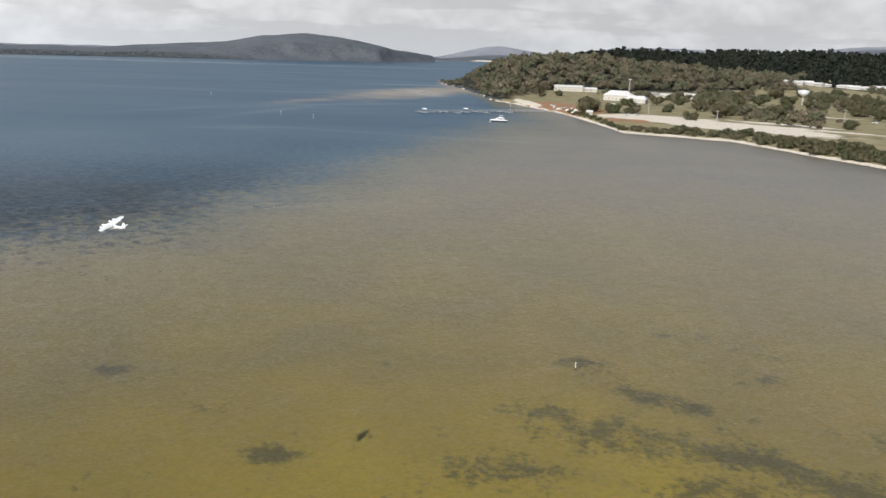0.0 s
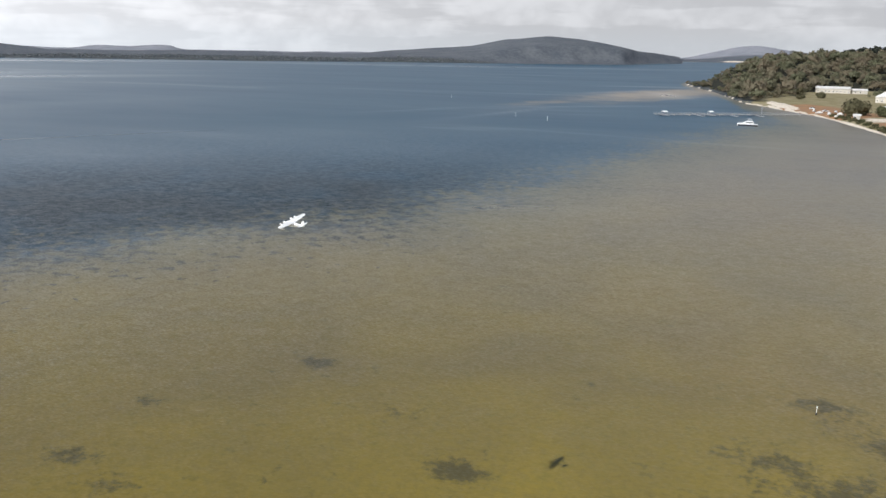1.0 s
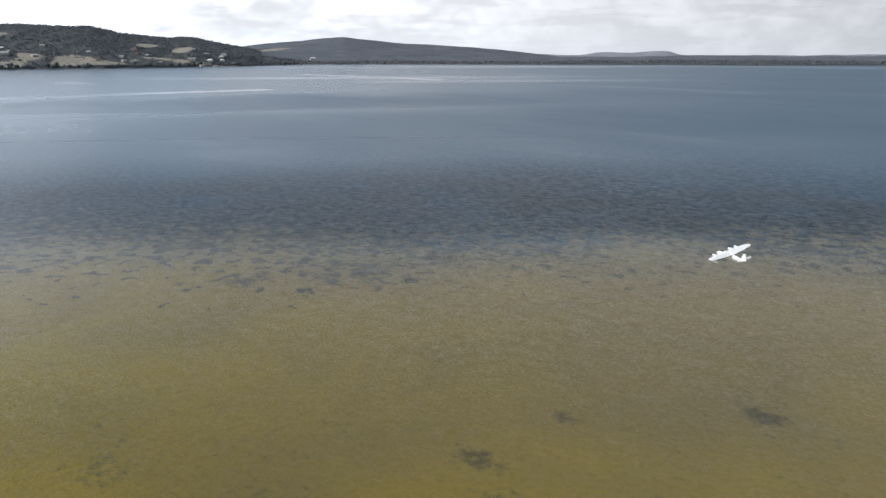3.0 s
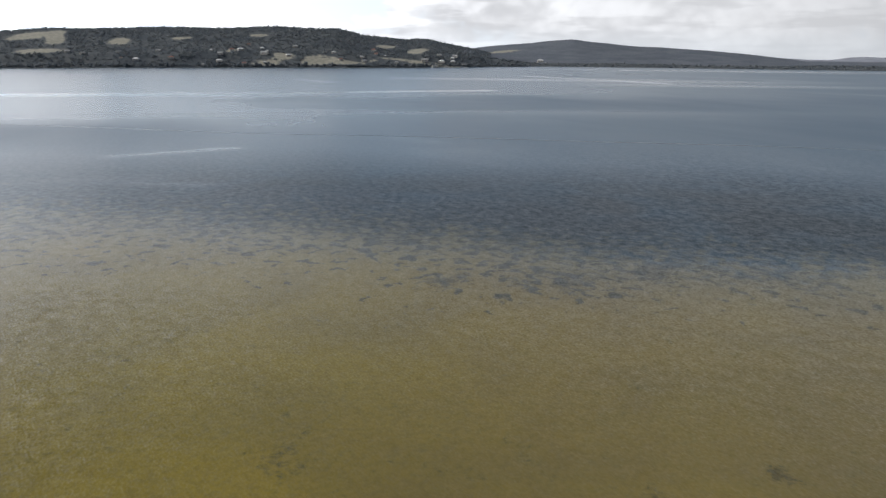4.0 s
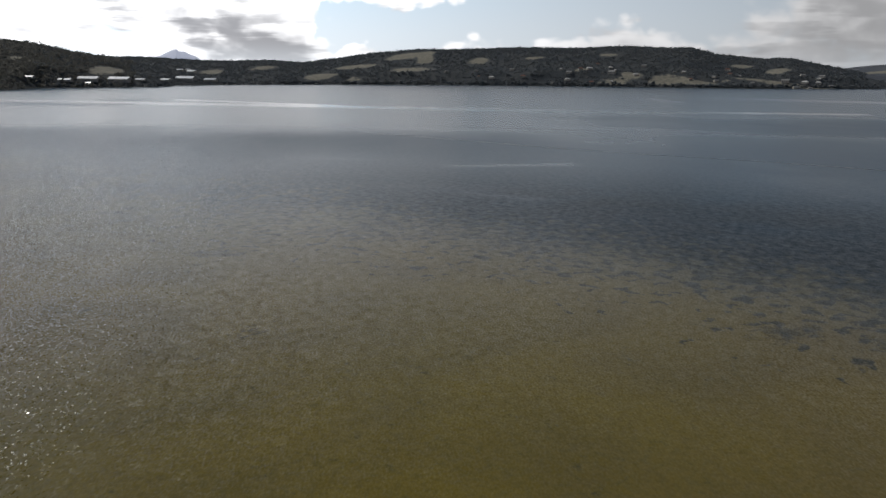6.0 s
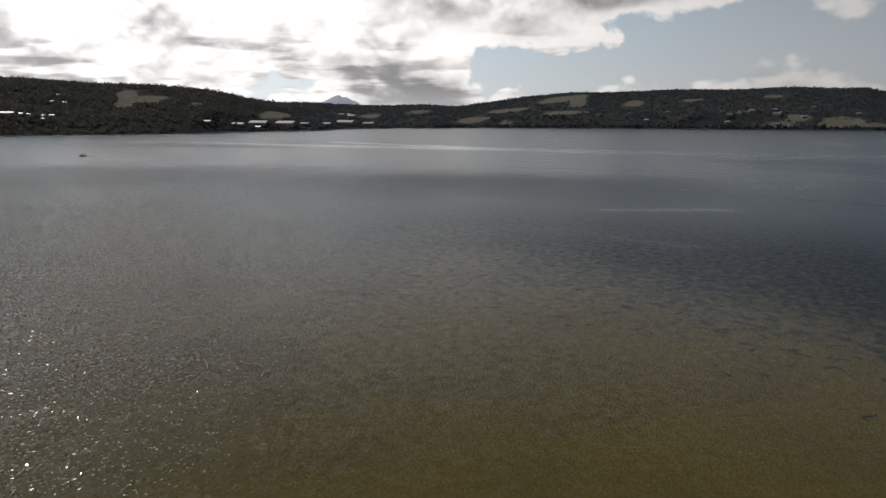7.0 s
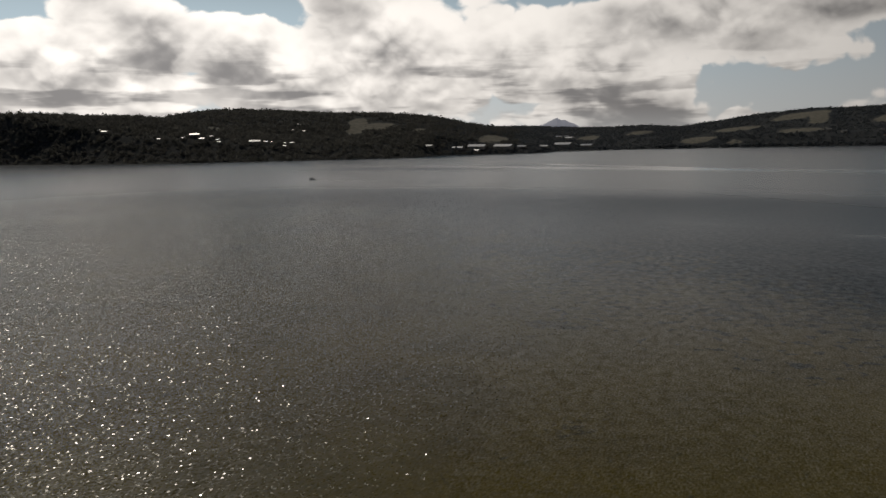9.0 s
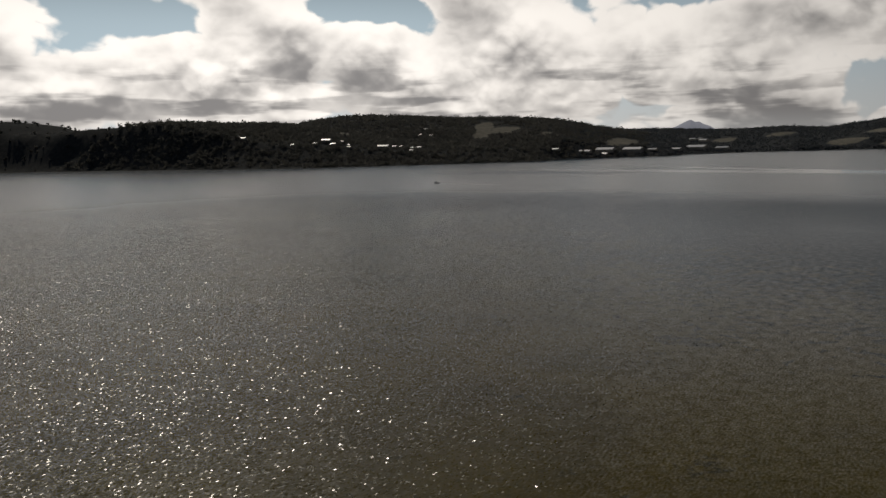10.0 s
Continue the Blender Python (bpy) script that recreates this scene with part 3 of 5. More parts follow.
def make_water():
    az = np.radians(np.concatenate([np.arange(-180, -45, 3.0), np.arange(-45, 175, 0.55), np.arange(175, 180.1, 2.5)]))
    r = np.concatenate([np.linspace(0, 52, 13), np.geomspace(55, 4900, 250)])
    A, R = np.meshgrid(az, r)
    x, y = -np.sin(A) * R, np.cos(A) * R
    deg = np.degrees(A)
    edge = curve(SHALLOW, deg)
    depth = 0.5 + (R - edge) / (edge * curve([(-20, 1.0), (8, 0.8), (25, 0.42), (85, 0.42), (110, 1.2), (130, 2.2)], deg))
    past = R - edge + 14 * wobble(x, y, 30, 51)
    meadow = np.clip((past + 6) / 22, 0, 1) * np.clip((150 - past) / 90, 0, 1) * np.clip((deg - 8) / 14, 0, 1) * np.clip((108 - deg) / 36, 0, 1)
    inshore = np.clip(-shore_gap(x, y) / np.where(deg < 0.8, 170, 60), 0, 1)
    depth = np.clip(depth, 0, 1.25) * np.where(deg < 12, np.clip(inshore * 1.25, 0, 1), 1)
    bar = blobs(x, y, [(-30, 900, 170, 45, 70, 0.8), (-110, 700, 70, 22, 60, 0.55), (60, 620, 40, 60, 0, 0.3), (-200, 3000, 500, 40, 0, 0.3)])
    bent = 34 * wobble(x, y, 190, 53)
    slick = blobs(x + bent, y + bent, [(-840, 150, 330, 80, 72, 0.24), (-1090, 620, 330, 60, 55, 0.55), (-810, 760, 240, 40, 55, 0.45), (-265, 40, 26, 7, 80, 0.25), (-354, -10, 16, 6, 80, 0.2), (-1500, 1300, 500, 60, 50, 0.6),
                         (-560, 150, 330, 20, 68, 0.3), (-900, -250, 380, 30, 80, 0.7), (-600, 1900, 500, 60, 20, 0.5), (-130, 565, 60, 5, 75, 0.4), (-98, 640, 70, 6, 35, 0.45), (-45, 860, 60, 12, 100, 0.5), (-90, 900, 70, 10, 60, 0.4), (-60, 1060, 60, 14, 20, 0.5), (-185, 560, 50, 5, 60, 0.35)])
    round_back = np.clip((178 - np.abs(deg)) / 22, 0, 1)   # the bed evens out behind the first eye
    me = grid_mesh("water", x, y, np.zeros_like(x), {"depth": depth, "grey_bed": np.clip((R - 110) / 260, 0, 0.85) * np.clip((60 - deg) / 45, 0, 1) * round_back, "gold": np.clip((215 - R) / 120, 0, 0.85) * np.clip((deg - 35) / 40, np.clip((112 - R) / 70, 0, 0.55), 1) * round_back, "ruffle": np.clip((deg - 97) / 28, 0, 1.0) * (0.1 + 0.9 / (1 + np.exp((R - 520) / 90))) * round_back, "still": np.clip((R - 120) / 650, 0, 1) * np.clip((deg - 26) / 50, 0, 1), "sunward_bed": np.clip((deg - 80) / 34, 0, 0.85) * np.clip((600 - R) / 250, 0, 1) * np.clip((R - 85) / 40, 0.3, 1) * round_back, "weed": blobs(x, y, WEED), "meadow": meadow, "far_off": np.clip((R - 240) / 240, 0, 1), "tussock": np.clip((past + 62) / 66, 0, 1) * np.clip((deg - 4) / 20, 0, 1) * np.clip((124 - deg) / 24, 0, 1), "breeze": blobs(x + bent, y + bent, BREEZE), "bar": bar, "slick": np.maximum(slick, streaks(x + 0.3 * bent, y + 0.3 * bent))})
    me.materials.append(WATER)
    return tagged(new("water", me), "shallow olive bay water over weedy sand, deep blue beyond the drop-off", "water", kind="structure")


def make_mountain():
    """The rocky peak far inland, pale with the air in between."""
    m, n = material("hazy_rock")
    pos = n.add("NewGeometry").outputs["Position"]
    a = n.noise(pos, 0.012, 6.0, 0.6)
    b = n.add("BsdfPrincipled", {"Base Color": n.mix(n.step(a, 0.35, 0.65), (0.20, 0.21, 0.25), (0.30, 0.31, 0.34)), "Roughness": 0.95})
    # the air's haze is added as a blue glow of the rock itself
    b.inputs["Emission Color"].default_value = (0.52, 0.56, 0.68, 1)
    b.inputs["Emission Strength"].default_value = 1.9
    n.add("OutputMaterial", {0: b.outputs[0]})
    az, v = np.meshgrid(np.radians(np.linspace(107.2, 112.3, 120)), np.linspace(-1, 1, 40))
    r = 4800 + v * 150
    x, y = -np.sin(az) * r, np.cos(az) * r
    crest = curve([(107.2, 10), (107.7, 70), (108.3, 84), (108.8, 104), (109.3, 124), (109.6, 126), (109.85, 136), (110.1, 127), (110.5, 118), (110.9, 100), (111.4, 92), (111.8, 72), (112.3, 10)], np.degrees(az))
    z = crest * np.exp(-2.0 * v * v) + wobble(x, y, 12, 61) * 3.0 + wobble(x, y, 30, 62) * 3.0
    me = grid_mesh("backdrop_mountain", x, y, z, {})
    me.materials.append(m)
    return tagged(new("backdrop_mountain", me), "pale blue rocky peak far inland in the haze", "mountain", kind="structure")


make_ground()
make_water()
make_mountain()

# ---- making things ----
def part(name, bm, mat, parent=None, label="", smooth=False):
    me = bpy.data.meshes.new(name)
    bm.to_mesh(me)
    bm.free()
    if smooth:
        me.polygons.foreach_set("use_smooth", np.ones(len(me.polygons), bool))
    me.materials.append(mat)
    ob = new(name, me)
    ob.parent = parent
    return tagged(ob, label)


def box(bm, x0, x1, y0, y1, z0, z1, bevel=0.0):
    made = bmesh.ops.create_cube(bm, size=1.0, matrix=Matrix.LocRotScale(((x0 + x1) / 2, (y0 + y1) / 2, (z0 + z1) / 2), None, (x1 - x0, y1 - y0, z1 - z0)))
    if bevel:
        edges = list({e for v in made["verts"] for e in v.link_edges})
        bmesh.ops.bevel(bm, geom=edges, offset=bevel, segments=2, affect="EDGES", profile=0.6)
    return bm


def rod(bm, a, b, r1, r2=None, sides=8):
    a, b = Vector(a), Vector(b)
    m = Matrix.Translation((a + b) / 2) @ (b - a).to_track_quat("Z", "Y").to_matrix().to_4x4()
    bmesh.ops.create_cone(bm, cap_ends=True, segments=sides, radius1=r1, radius2=r1 if r2 is None else r2, depth=(b - a).length, matrix=m)
    return bm


def loft(bm, rings):
    """Skin over closed rings of points, with both ends capped."""
    rows = [[bm.verts.new(p) for p in ring] for ring in rings]
    for a, b in zip(rows, rows[1:]):
        for i in range(len(a)):
            bm.faces.new((a[i], a[i - 1], b[i - 1], b[i]))
    bm.faces.new(rows[0])
    bm.faces.new(rows[-1][::-1])
    bmesh.ops.recalc_face_normals(bm, faces=bm.faces[:])
    return bm


def oval(x, y, z, w, h, n=14, keel=0.0, axis="x"):
    out = []
    for k in range(n):
        a = 2 * math.pi * k / n
        c, s = math.cos(a), math.sin(a)
        s = s - keel * max(0.0, -s) * (1 - abs(c)) * -1 if keel else s
        out.append((x, y + c * w, z + s * h) if axis == "x" else (x + c * w, y, z + s * h))
    return out


def aerofoil(y, x, z, chord, thick):
    """A wing section at span y, leading edge at x + chord / 2 (x is forward)."""
    top = [(0.5, 0.0), (0.44, 0.5), (0.25, 0.95), (-0.05, 0.9), (-0.3, 0.45), (-0.5, 0.03)]
    low = [(-0.5, -0.03), (-0.2, -0.25), (0.15, -0.45), (0.4, -0.4)]
    return [(x + u * chord, y, z + v * thick) for u, v in top + low]


# ---- trees ----
def ico(sub):
    bm = bmesh.new()
    bmesh.ops.create_icosphere(bm, subdivisions=sub, radius=1.0)
    v = np.array([p.co for p in bm.verts])
    f = np.array([[p.index for p in t.verts] for t in bm.faces])
    bm.free()
    return v, f


ICO1 = ico(1)


def crown_arrays(seed, clumps, leaves, spread=0.62, flat=0.75, leaf=0.2, core=0.72):
    """A crown of unit radius: several clumps of leaf sprays round dark cores; triangles."""
    r = np.random.RandomState(seed)
    V, F, n = [], [], 0
    for k in range(clumps):
        a, d = r.uniform(0, 6.283), spread * math.sqrt(r.uniform(0.02, 1)) if k else 0.0
        c = np.array([math.cos(a) * d, math.sin(a) * d, r.uniform(-0.25, 0.5) * flat])
        rad = r.uniform(0.38, 0.58)
        v, f = ICO1
        lump = v * rad * core * r.uniform(0.75, 1.15, (len(v), 1)) * np.array([1, 1, flat]) + c
        V.append(lump), F.append(f + n)
        n += len(v)
        q = r.normal(size=(leaves, 3))
        q /= np.linalg.norm(q, axis=1, keepdims=True)
        q[:, 2] = np.where(q[:, 2] < -0.35, -q[:, 2], q[:, 2])
        p = q * rad * r.uniform(0.75, 1.18, (leaves, 1)) * np.array([1, 1, flat]) + c
        t1 = np.cross(q + r.normal(scale=0.45, size=q.shape), r.normal(size=q.shape))
        t1 /= np.linalg.norm(t1, axis=1, keepdims=True)
        t2 = np.cross(q, t1)
        s = leaf * r.uniform(0.6, 1.3, (leaves, 1))
        quad = np.stack([p - t1 * s - t2 * s * 0.4, p + t1 * s * 0.2 - t2 * s, p + t1 * s + t2 * s * 0.3, p - t1 * s * 0.3 + t2 * s], 1).reshape(-1, 3)
        b = np.arange(leaves)[:, None] * 4 + n
        V.append(quad), F.append(np.concatenate([b + [[0, 1, 2]], b + [[0, 2, 3]]]))
        n += len(quad)
    return np.concatenate(V), np.concatenate(F)


def scatter(name, kinds, spots, mat, label, category="trees", smooth=False, lift=0.45):
    """One mesh of many trees: spots are rows of x, y, z, radius, height factor, turn."""
    V, F, tones, n = [], [], [], 0
    for k, (x, y, z, rad, tall, turn) in enumerate(spots):
        v, f = kinds[k % len(kinds)]
        c, s = math.cos(turn), math.sin(turn)
        p = np.stack([(v[:, 0] * c - v[:, 1] * s) * rad + x, (v[:, 0] * s + v[:, 1] * c) * rad + y, (v[:, 2] + lift) * rad * tall + z], 1)
        V.append(p), F.append(f + n), tones.append(np.full(len(v), (k * 0.6180339) % 1.0))
        n += len(v)
    me = bulk_mesh(name, np.concatenate(V), np.concatenate(F))
    me.attributes.new("tone", "FLOAT", "POINT").data.foreach_set("value", np.concatenate(tones).astype(np.float32))
    me.polygons.foreach_set("use_smooth", np.full(len(me.polygons), smooth))
    me.materials.append(mat)
    return tagged(new(name, me), label, category, kind="stuff")


def trunk_mesh(seed, tall, girth):
    r = random.Random(seed)
    bm = bmesh.new()
    top = Vector((r.uniform(-0.3, 0.3), r.uniform(-0.3, 0.3), tall * 0.55))
    rod(bm, (0, 0, -0.3), top, girth, girth * 0.6, 7)
    for k in range(5):
        a = k * 1.26 + r.uniform(-0.3, 0.3)
        start = top * r.uniform(0.55, 0.98)
        tip = start + Vector((math.cos(a) * tall * 0.28, math.sin(a) * tall * 0.28, tall * r.uniform(0.18, 0.34)))
        rod(bm, start, tip, girth * 0.42, girth * 0.12, 5)
    return bm


def tree_kind(name, seed, rad, tall, clumps, leaves, label, category, group, low=False):
    """A tree or shrub that can be copied: trunk with limbs, and a leafy crown."""
    root = tagged(new(name), label, category, group)
    v, f = crown_arrays(seed, clumps, leaves, 0.66, 0.8, 0.062, 0.78)
    z0 = tall - rad * 0.66
    v = v * rad + np.array([0, 0, z0])
    v[:, 2] = np.maximum(v[:, 2], 0.02)
    me = bulk_mesh("crown", v, f)
    me.materials.append(LEAF_TREE)
    ob = new("crown", me)
    ob.parent = root
    part("trunk", trunk_mesh(seed, tall, rad * 0.085), BARK, root)
    return root


def on_ground(x, y):
    return float(height(x, y))


rnd = random.Random(7)
TREE_KINDS = [crown_arrays(s, 5, 34, leaf=0.125, core=0.62) for s in range(10)]
SMALL_KINDS = [crown_arrays(s + 40, 2, 9, 0.6, 0.8, 0.28, 0.85) for s in range(10)]


def canopy_kind(seed):
    """A far tree's crown: three uneven lumps and a few ragged sprays."""
    r = np.random.RandomState(seed)
    V, F, n = [], [], 0
    for k in range(3):
        v, f = ICO1
        c = np.array([r.uniform(-0.5, 0.5), r.uniform(-0.5, 0.5), r.uniform(-0.15, 0.45)])
        V.append(v * r.uniform(0.34, 0.62) * r.uniform(0.7, 1.25, (len(v), 1)) + c), F.append(f + n)
        n += len(v)
    q = r.normal(size=(9, 3))
    q = q / np.linalg.norm(q, axis=1, keepdims=True) * r.uniform(0.7, 1.05, (9, 1))
    q[:, 2] = np.abs(q[:, 2])
    tri = q[:, None, :] + r.normal(scale=0.2, size=(9, 3, 3))
    V.append(tri.reshape(-1, 3)), F.append(np.arange(27).reshape(9, 3) + n)
    return np.concatenate(V), np.concatenate(F)


CANOPIES = [canopy_kind(s + 70) for s in range(12)]


def spray_kind(seed, count=26):
    """A far crown of loose leaf sprays that let the light through."""
    r = np.random.RandomState(seed)
    q = r.normal(size=(count, 3))
    q = q / np.linalg.norm(q, axis=1, keepdims=True) * r.uniform(0.25, 1.0, (count, 1)) * np.array([1, 1, 0.8])
    tri = q[:, None, :] + r.normal(scale=0.3, size=(count, 3, 3))
    return tri.reshape(-1, 3), np.arange(3 * count).reshape(count, 3)


SPRAYS = [spray_kind(s + 90) for s in range(12)]


def wooded(az0, az1, r0, r1, spacing, size, keep, seed, tall=1.0):
    """Spots for trees over a stretch of country; keep(x, y, az, r) says where they may stand."""
    r = np.random.RandomState(seed)
    area = (r1 * r1 - r0 * r0) * 0.5 * radians(az1 - az0)
    n = int(area / spacing ** 2)
    az, d = r.uniform(az0, az1, n), np.sqrt(r.uniform(r0 * r0, r1 * r1, n))
    x, y = -np.sin(np.radians(az)) * d, np.cos(np.radians(az)) * d
    z = height(x, y)
    ok = keep(x, y, az, d) & (z > 0.8)
    x, y, z = x[ok], y[ok], z[ok]
    m = len(x)
    tip = np.clip((-bearing(x, y) + 0.2) / 3.5, 0.4, 1.0) if az1 < 2 else np.ones(m)
    return np.stack([x, y, z, size * tip * (0.55 + 0.95 * r.uniform(0, 1, m) ** 1.6), tall * r.uniform(0.8, 1.4, m), r.uniform(0, 6.28, m)], 1)


def headland(x, y, az, d):
    flat_land = (az < -3.6) & (d < curve([(-45, 1700), (-24.5, 1700), (-23, 1200), (-20, 1090), (-16, 1020), (-10, 990), (-7.2, 960), (-5.5, 830), (-3.5, 760)], az))
    return (shore_gap(x, y) > 7) & ~flat_land & (d < curve([(-12, 1620), (-7, 1480), (-4, 1340), (-1.5, 1230), (0.6, 1180)], az))


def dark_wood(x, y, az, d):
    return (shore_gap(x, y) > 12) & (d > np.where(az < -16, 1215 + 25 * wobble(x, y, 40, 41), 1560)) & (az < -8) & (blobs(x, y, [(502, 1132, 60, 45, 0, 1.0), (586, 1115, 70, 45, 0, 1.0)]) < 0.35)


def clear_of_fields(x, y, az, d):
    g = fields(x, y)
    return (g < 0.34 + 0.12 * wobble(x, y, 25, 9)) & (shore_gap(x, y) > 8)


def near_wood(x, y, az, d):
    return (shore_gap(x, y) > 4) & (fields(x, y) < 0.4)


scatter("headland_woods", TREE_KINDS, wooded(-33, 0.6, 740, 1420, 11.6, 7.4, headland, 1), LEAF, "olive and brown eucalypt woods over the headland", "woods")
scatter("shore_scrub", TREE_KINDS, wooded(-36, -11, 380, 560, 4.2, 1.7, lambda x, y, az, d: (shore_gap(x, y) > 4.5) & (shore_gap(x, y) < np.clip((-az - 9) * 2.2, 8, 40)), 8), LEAF, "low brown-olive scrub behind the beach", "scrub")
def park_thicket(x, y, az, d):
    return (shore_gap(x, y) > 45) & (wobble(x, y, 30, 31) + 0.5 * wobble(x, y, 11, 32) > 0.25) & (d < curve([(-45, 1280), (-21, 1280), (-17, 1010), (-8, 880)], az)) & (blobs(x, y, [(170, 790, 40, 50, 0, 1), (140, 950, 50, 25, 0, 1), (185, 540, 60, 26, -49, 1), (100, 650, 40, 60, 0, 1), (500, 1130, 60, 40, 0, 1), (590, 1115, 60, 40, 0, 1)]) < 0.5)


scatter("park_thickets", TREE_KINDS, wooded(-34, -8.5, 560, 1280, 11.0, 4.6, park_thicket, 9), LEAF, "olive thickets scattered over the park flats", "thickets")
scatter("pine_woods", SMALL_KINDS, wooded(-34, -6, 1200, 1900, 11.2, 6.8, dark_wood, 2), LEAF_DARK, "darker woods on the ridge behind the headland woods", "woods")
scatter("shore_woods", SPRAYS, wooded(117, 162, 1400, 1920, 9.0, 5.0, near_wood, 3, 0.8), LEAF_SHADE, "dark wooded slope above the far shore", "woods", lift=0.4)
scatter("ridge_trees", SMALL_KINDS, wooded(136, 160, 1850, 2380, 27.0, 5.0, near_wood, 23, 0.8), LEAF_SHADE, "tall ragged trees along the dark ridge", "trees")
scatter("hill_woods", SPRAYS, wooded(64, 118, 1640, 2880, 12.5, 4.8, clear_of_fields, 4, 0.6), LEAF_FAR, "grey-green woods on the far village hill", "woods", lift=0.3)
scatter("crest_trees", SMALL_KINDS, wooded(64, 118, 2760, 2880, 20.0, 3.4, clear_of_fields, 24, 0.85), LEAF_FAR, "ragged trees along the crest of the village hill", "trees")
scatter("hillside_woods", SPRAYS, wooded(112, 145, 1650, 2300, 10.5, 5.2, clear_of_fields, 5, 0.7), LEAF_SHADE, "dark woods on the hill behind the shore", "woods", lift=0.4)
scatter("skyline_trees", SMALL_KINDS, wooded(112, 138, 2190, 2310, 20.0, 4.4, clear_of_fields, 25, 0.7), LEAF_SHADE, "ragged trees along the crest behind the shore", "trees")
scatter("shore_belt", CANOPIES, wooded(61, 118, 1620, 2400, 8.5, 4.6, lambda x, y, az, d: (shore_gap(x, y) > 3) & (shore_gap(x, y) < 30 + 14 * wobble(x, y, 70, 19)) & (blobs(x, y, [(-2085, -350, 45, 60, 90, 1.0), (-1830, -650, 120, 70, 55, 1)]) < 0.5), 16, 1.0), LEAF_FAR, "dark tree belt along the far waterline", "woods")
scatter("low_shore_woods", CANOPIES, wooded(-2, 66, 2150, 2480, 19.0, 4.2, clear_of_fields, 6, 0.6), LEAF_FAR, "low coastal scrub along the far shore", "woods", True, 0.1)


# ---- flying boat, a large white radio-controlled model ----
def make_aircraft():
    root = tagged(new("model_flying_boat"), "large white four-engined model flying boat banking over the bay", "model aircraft")
    bm = bmesh.new()
    secs = [(1.02, 0.02, 0.02, 0.05), (0.98, 0.01, 0.07, 0.10), (0.88, 0.0, 0.115, 0.165), (0.65, 0.01, 0.14, 0.215), (0.3, 0.02, 0.145, 0.235), (0.0, 0.03, 0.14, 0.225),
            (-0.3, 0.05, 0.115, 0.18), (-0.65, 0.085, 0.08, 0.125), (-0.98, 0.115, 0.045, 0.08), (-1.2, 0.13, 0.015, 0.035)]
    loft(bm, [[(x, y * 1.0, z + (0.018 if zz > 0 else 0)) for (x, y, z), zz in zip(oval(x, 0, zc, w, h, 16), [1] * 16)] for x, zc, w, h in secs])
    hull = part("hull", bm, WHITE, root, smooth=True)
    bm = bmesh.new()
    box(bm, 0.55, 0.78, -0.06, 0.06, 0.19, 0.245, 0.015)
    part("cockpit_canopy", bm, GLASS, hull, "dark glazed canopy")
    for side, name in ((1, "wing"), (-1, "wing")):
        bm = bmesh.new()
        loft(bm, [aerofoil(side * y, x, z, c, t) for y, x, z, c, t in ((0.05, 0.13, 0.255, 0.66, 0.07), (0.75, 0.10, 0.30, 0.58, 0.058), (1.35, 0.07, 0.335, 0.38, 0.038), (1.5, 0.06, 0.345, 0.2, 0.018))])
        wing = part(name, bm, WHITE, root)
        bm = bmesh.new()
        bmesh.ops.create_cone(bm, cap_ends=True, segments=20, radius1=0.085, radius2=0.085, depth=0.006, matrix=Matrix.Translation((0.1, side * 1.15, 0.350)))
        part("roundel", bm, BLUE, wing, "dark blue round marking")
        for y, x in ((0.42, 0.49), (0.82, 0.43)):
            bm = bmesh.new()
            loft(bm, [oval(x + dx, side * y, 0.28 + y * 0.02, r, r, 12) for dx, r in ((0.13, 0.03), (0.12, 0.062), (0.04, 0.075), (-0.12, 0.07), (-0.3, 0.02))])
            engine = part("engine", bm, WHITE, root, smooth=True)
            bm = bmesh.new()
            for k in range(3):
                a = k * 2.094 + 0.4
                rod(bm, (x + 0.145, side * y, 0.28 + y * 0.02), (x + 0.15, side * y + math.cos(a) * 0.17, 0.28 + y * 0.02 + math.sin(a) * 0.17), 0.012, 0.02, 5)
            rod(bm, (x + 0.13, side * y, 0.28 + y * 0.02), (x + 0.19, side * y, 0.28 + y * 0.02), 0.028, 0.006, 10)
            part("propeller", bm, DARK, engine, "dark three-bladed propeller")
        bm = bmesh.new()
        loft(bm, [oval(0.12 + dx, side * 1.1, 0.1, r, r * 1.1, 10) for dx, r in ((0.24, 0.008), (0.16, 0.04), (0.0, 0.05), (-0.15, 0.035), (-0.26, 0.008))])
        rod(bm, (0.2, side * 1.1, 0.12), (0.16, side * 1.1, 0.31), 0.012)
        rod(bm, (0.02, side * 1.1, 0.12), (0.06, side * 1.1, 0.31), 0.012)
        part("wing_float", bm, WHITE, root)
        bm = bmesh.new()
        loft(bm, [aerofoil(side * y, x, z, c, t) for y, x, z, c, t in ((0.02, -1.02, 0.2, 0.28, 0.03), (0.35, -1.04, 0.235, 0.2, 0.022), (0.5, -1.06, 0.25, 0.1, 0.012))])
        part("tailplane", bm, WHITE, root)
    bm = bmesh.new()
    loft(bm, [[(p[0], p[2] * 1.0, p[1]) for p in aerofoil(z, x, 0, c, t)] for z, x, c, t in ((0.15, -1.0, 0.42, 0.035), (0.42, -1.07, 0.3, 0.028), (0.56, -1.1, 0.2, 0.02), (0.6, -1.12, 0.1, 0.012))])
    part("tail_fin", bm, WHITE, root)
    return root


aircraft = make_aircraft()
aircraft.matrix_basis = Matrix.Translation((-25.0, 57.9, 31.2)) @ Matrix.Rotation(radians(90 + 76.6), 4, "Z") @ Matrix.Rotation(radians(-4), 4, "Y") @ Matrix.Rotation(radians(-12), 4, "X") @ Matrix.Scale(0.93, 4)


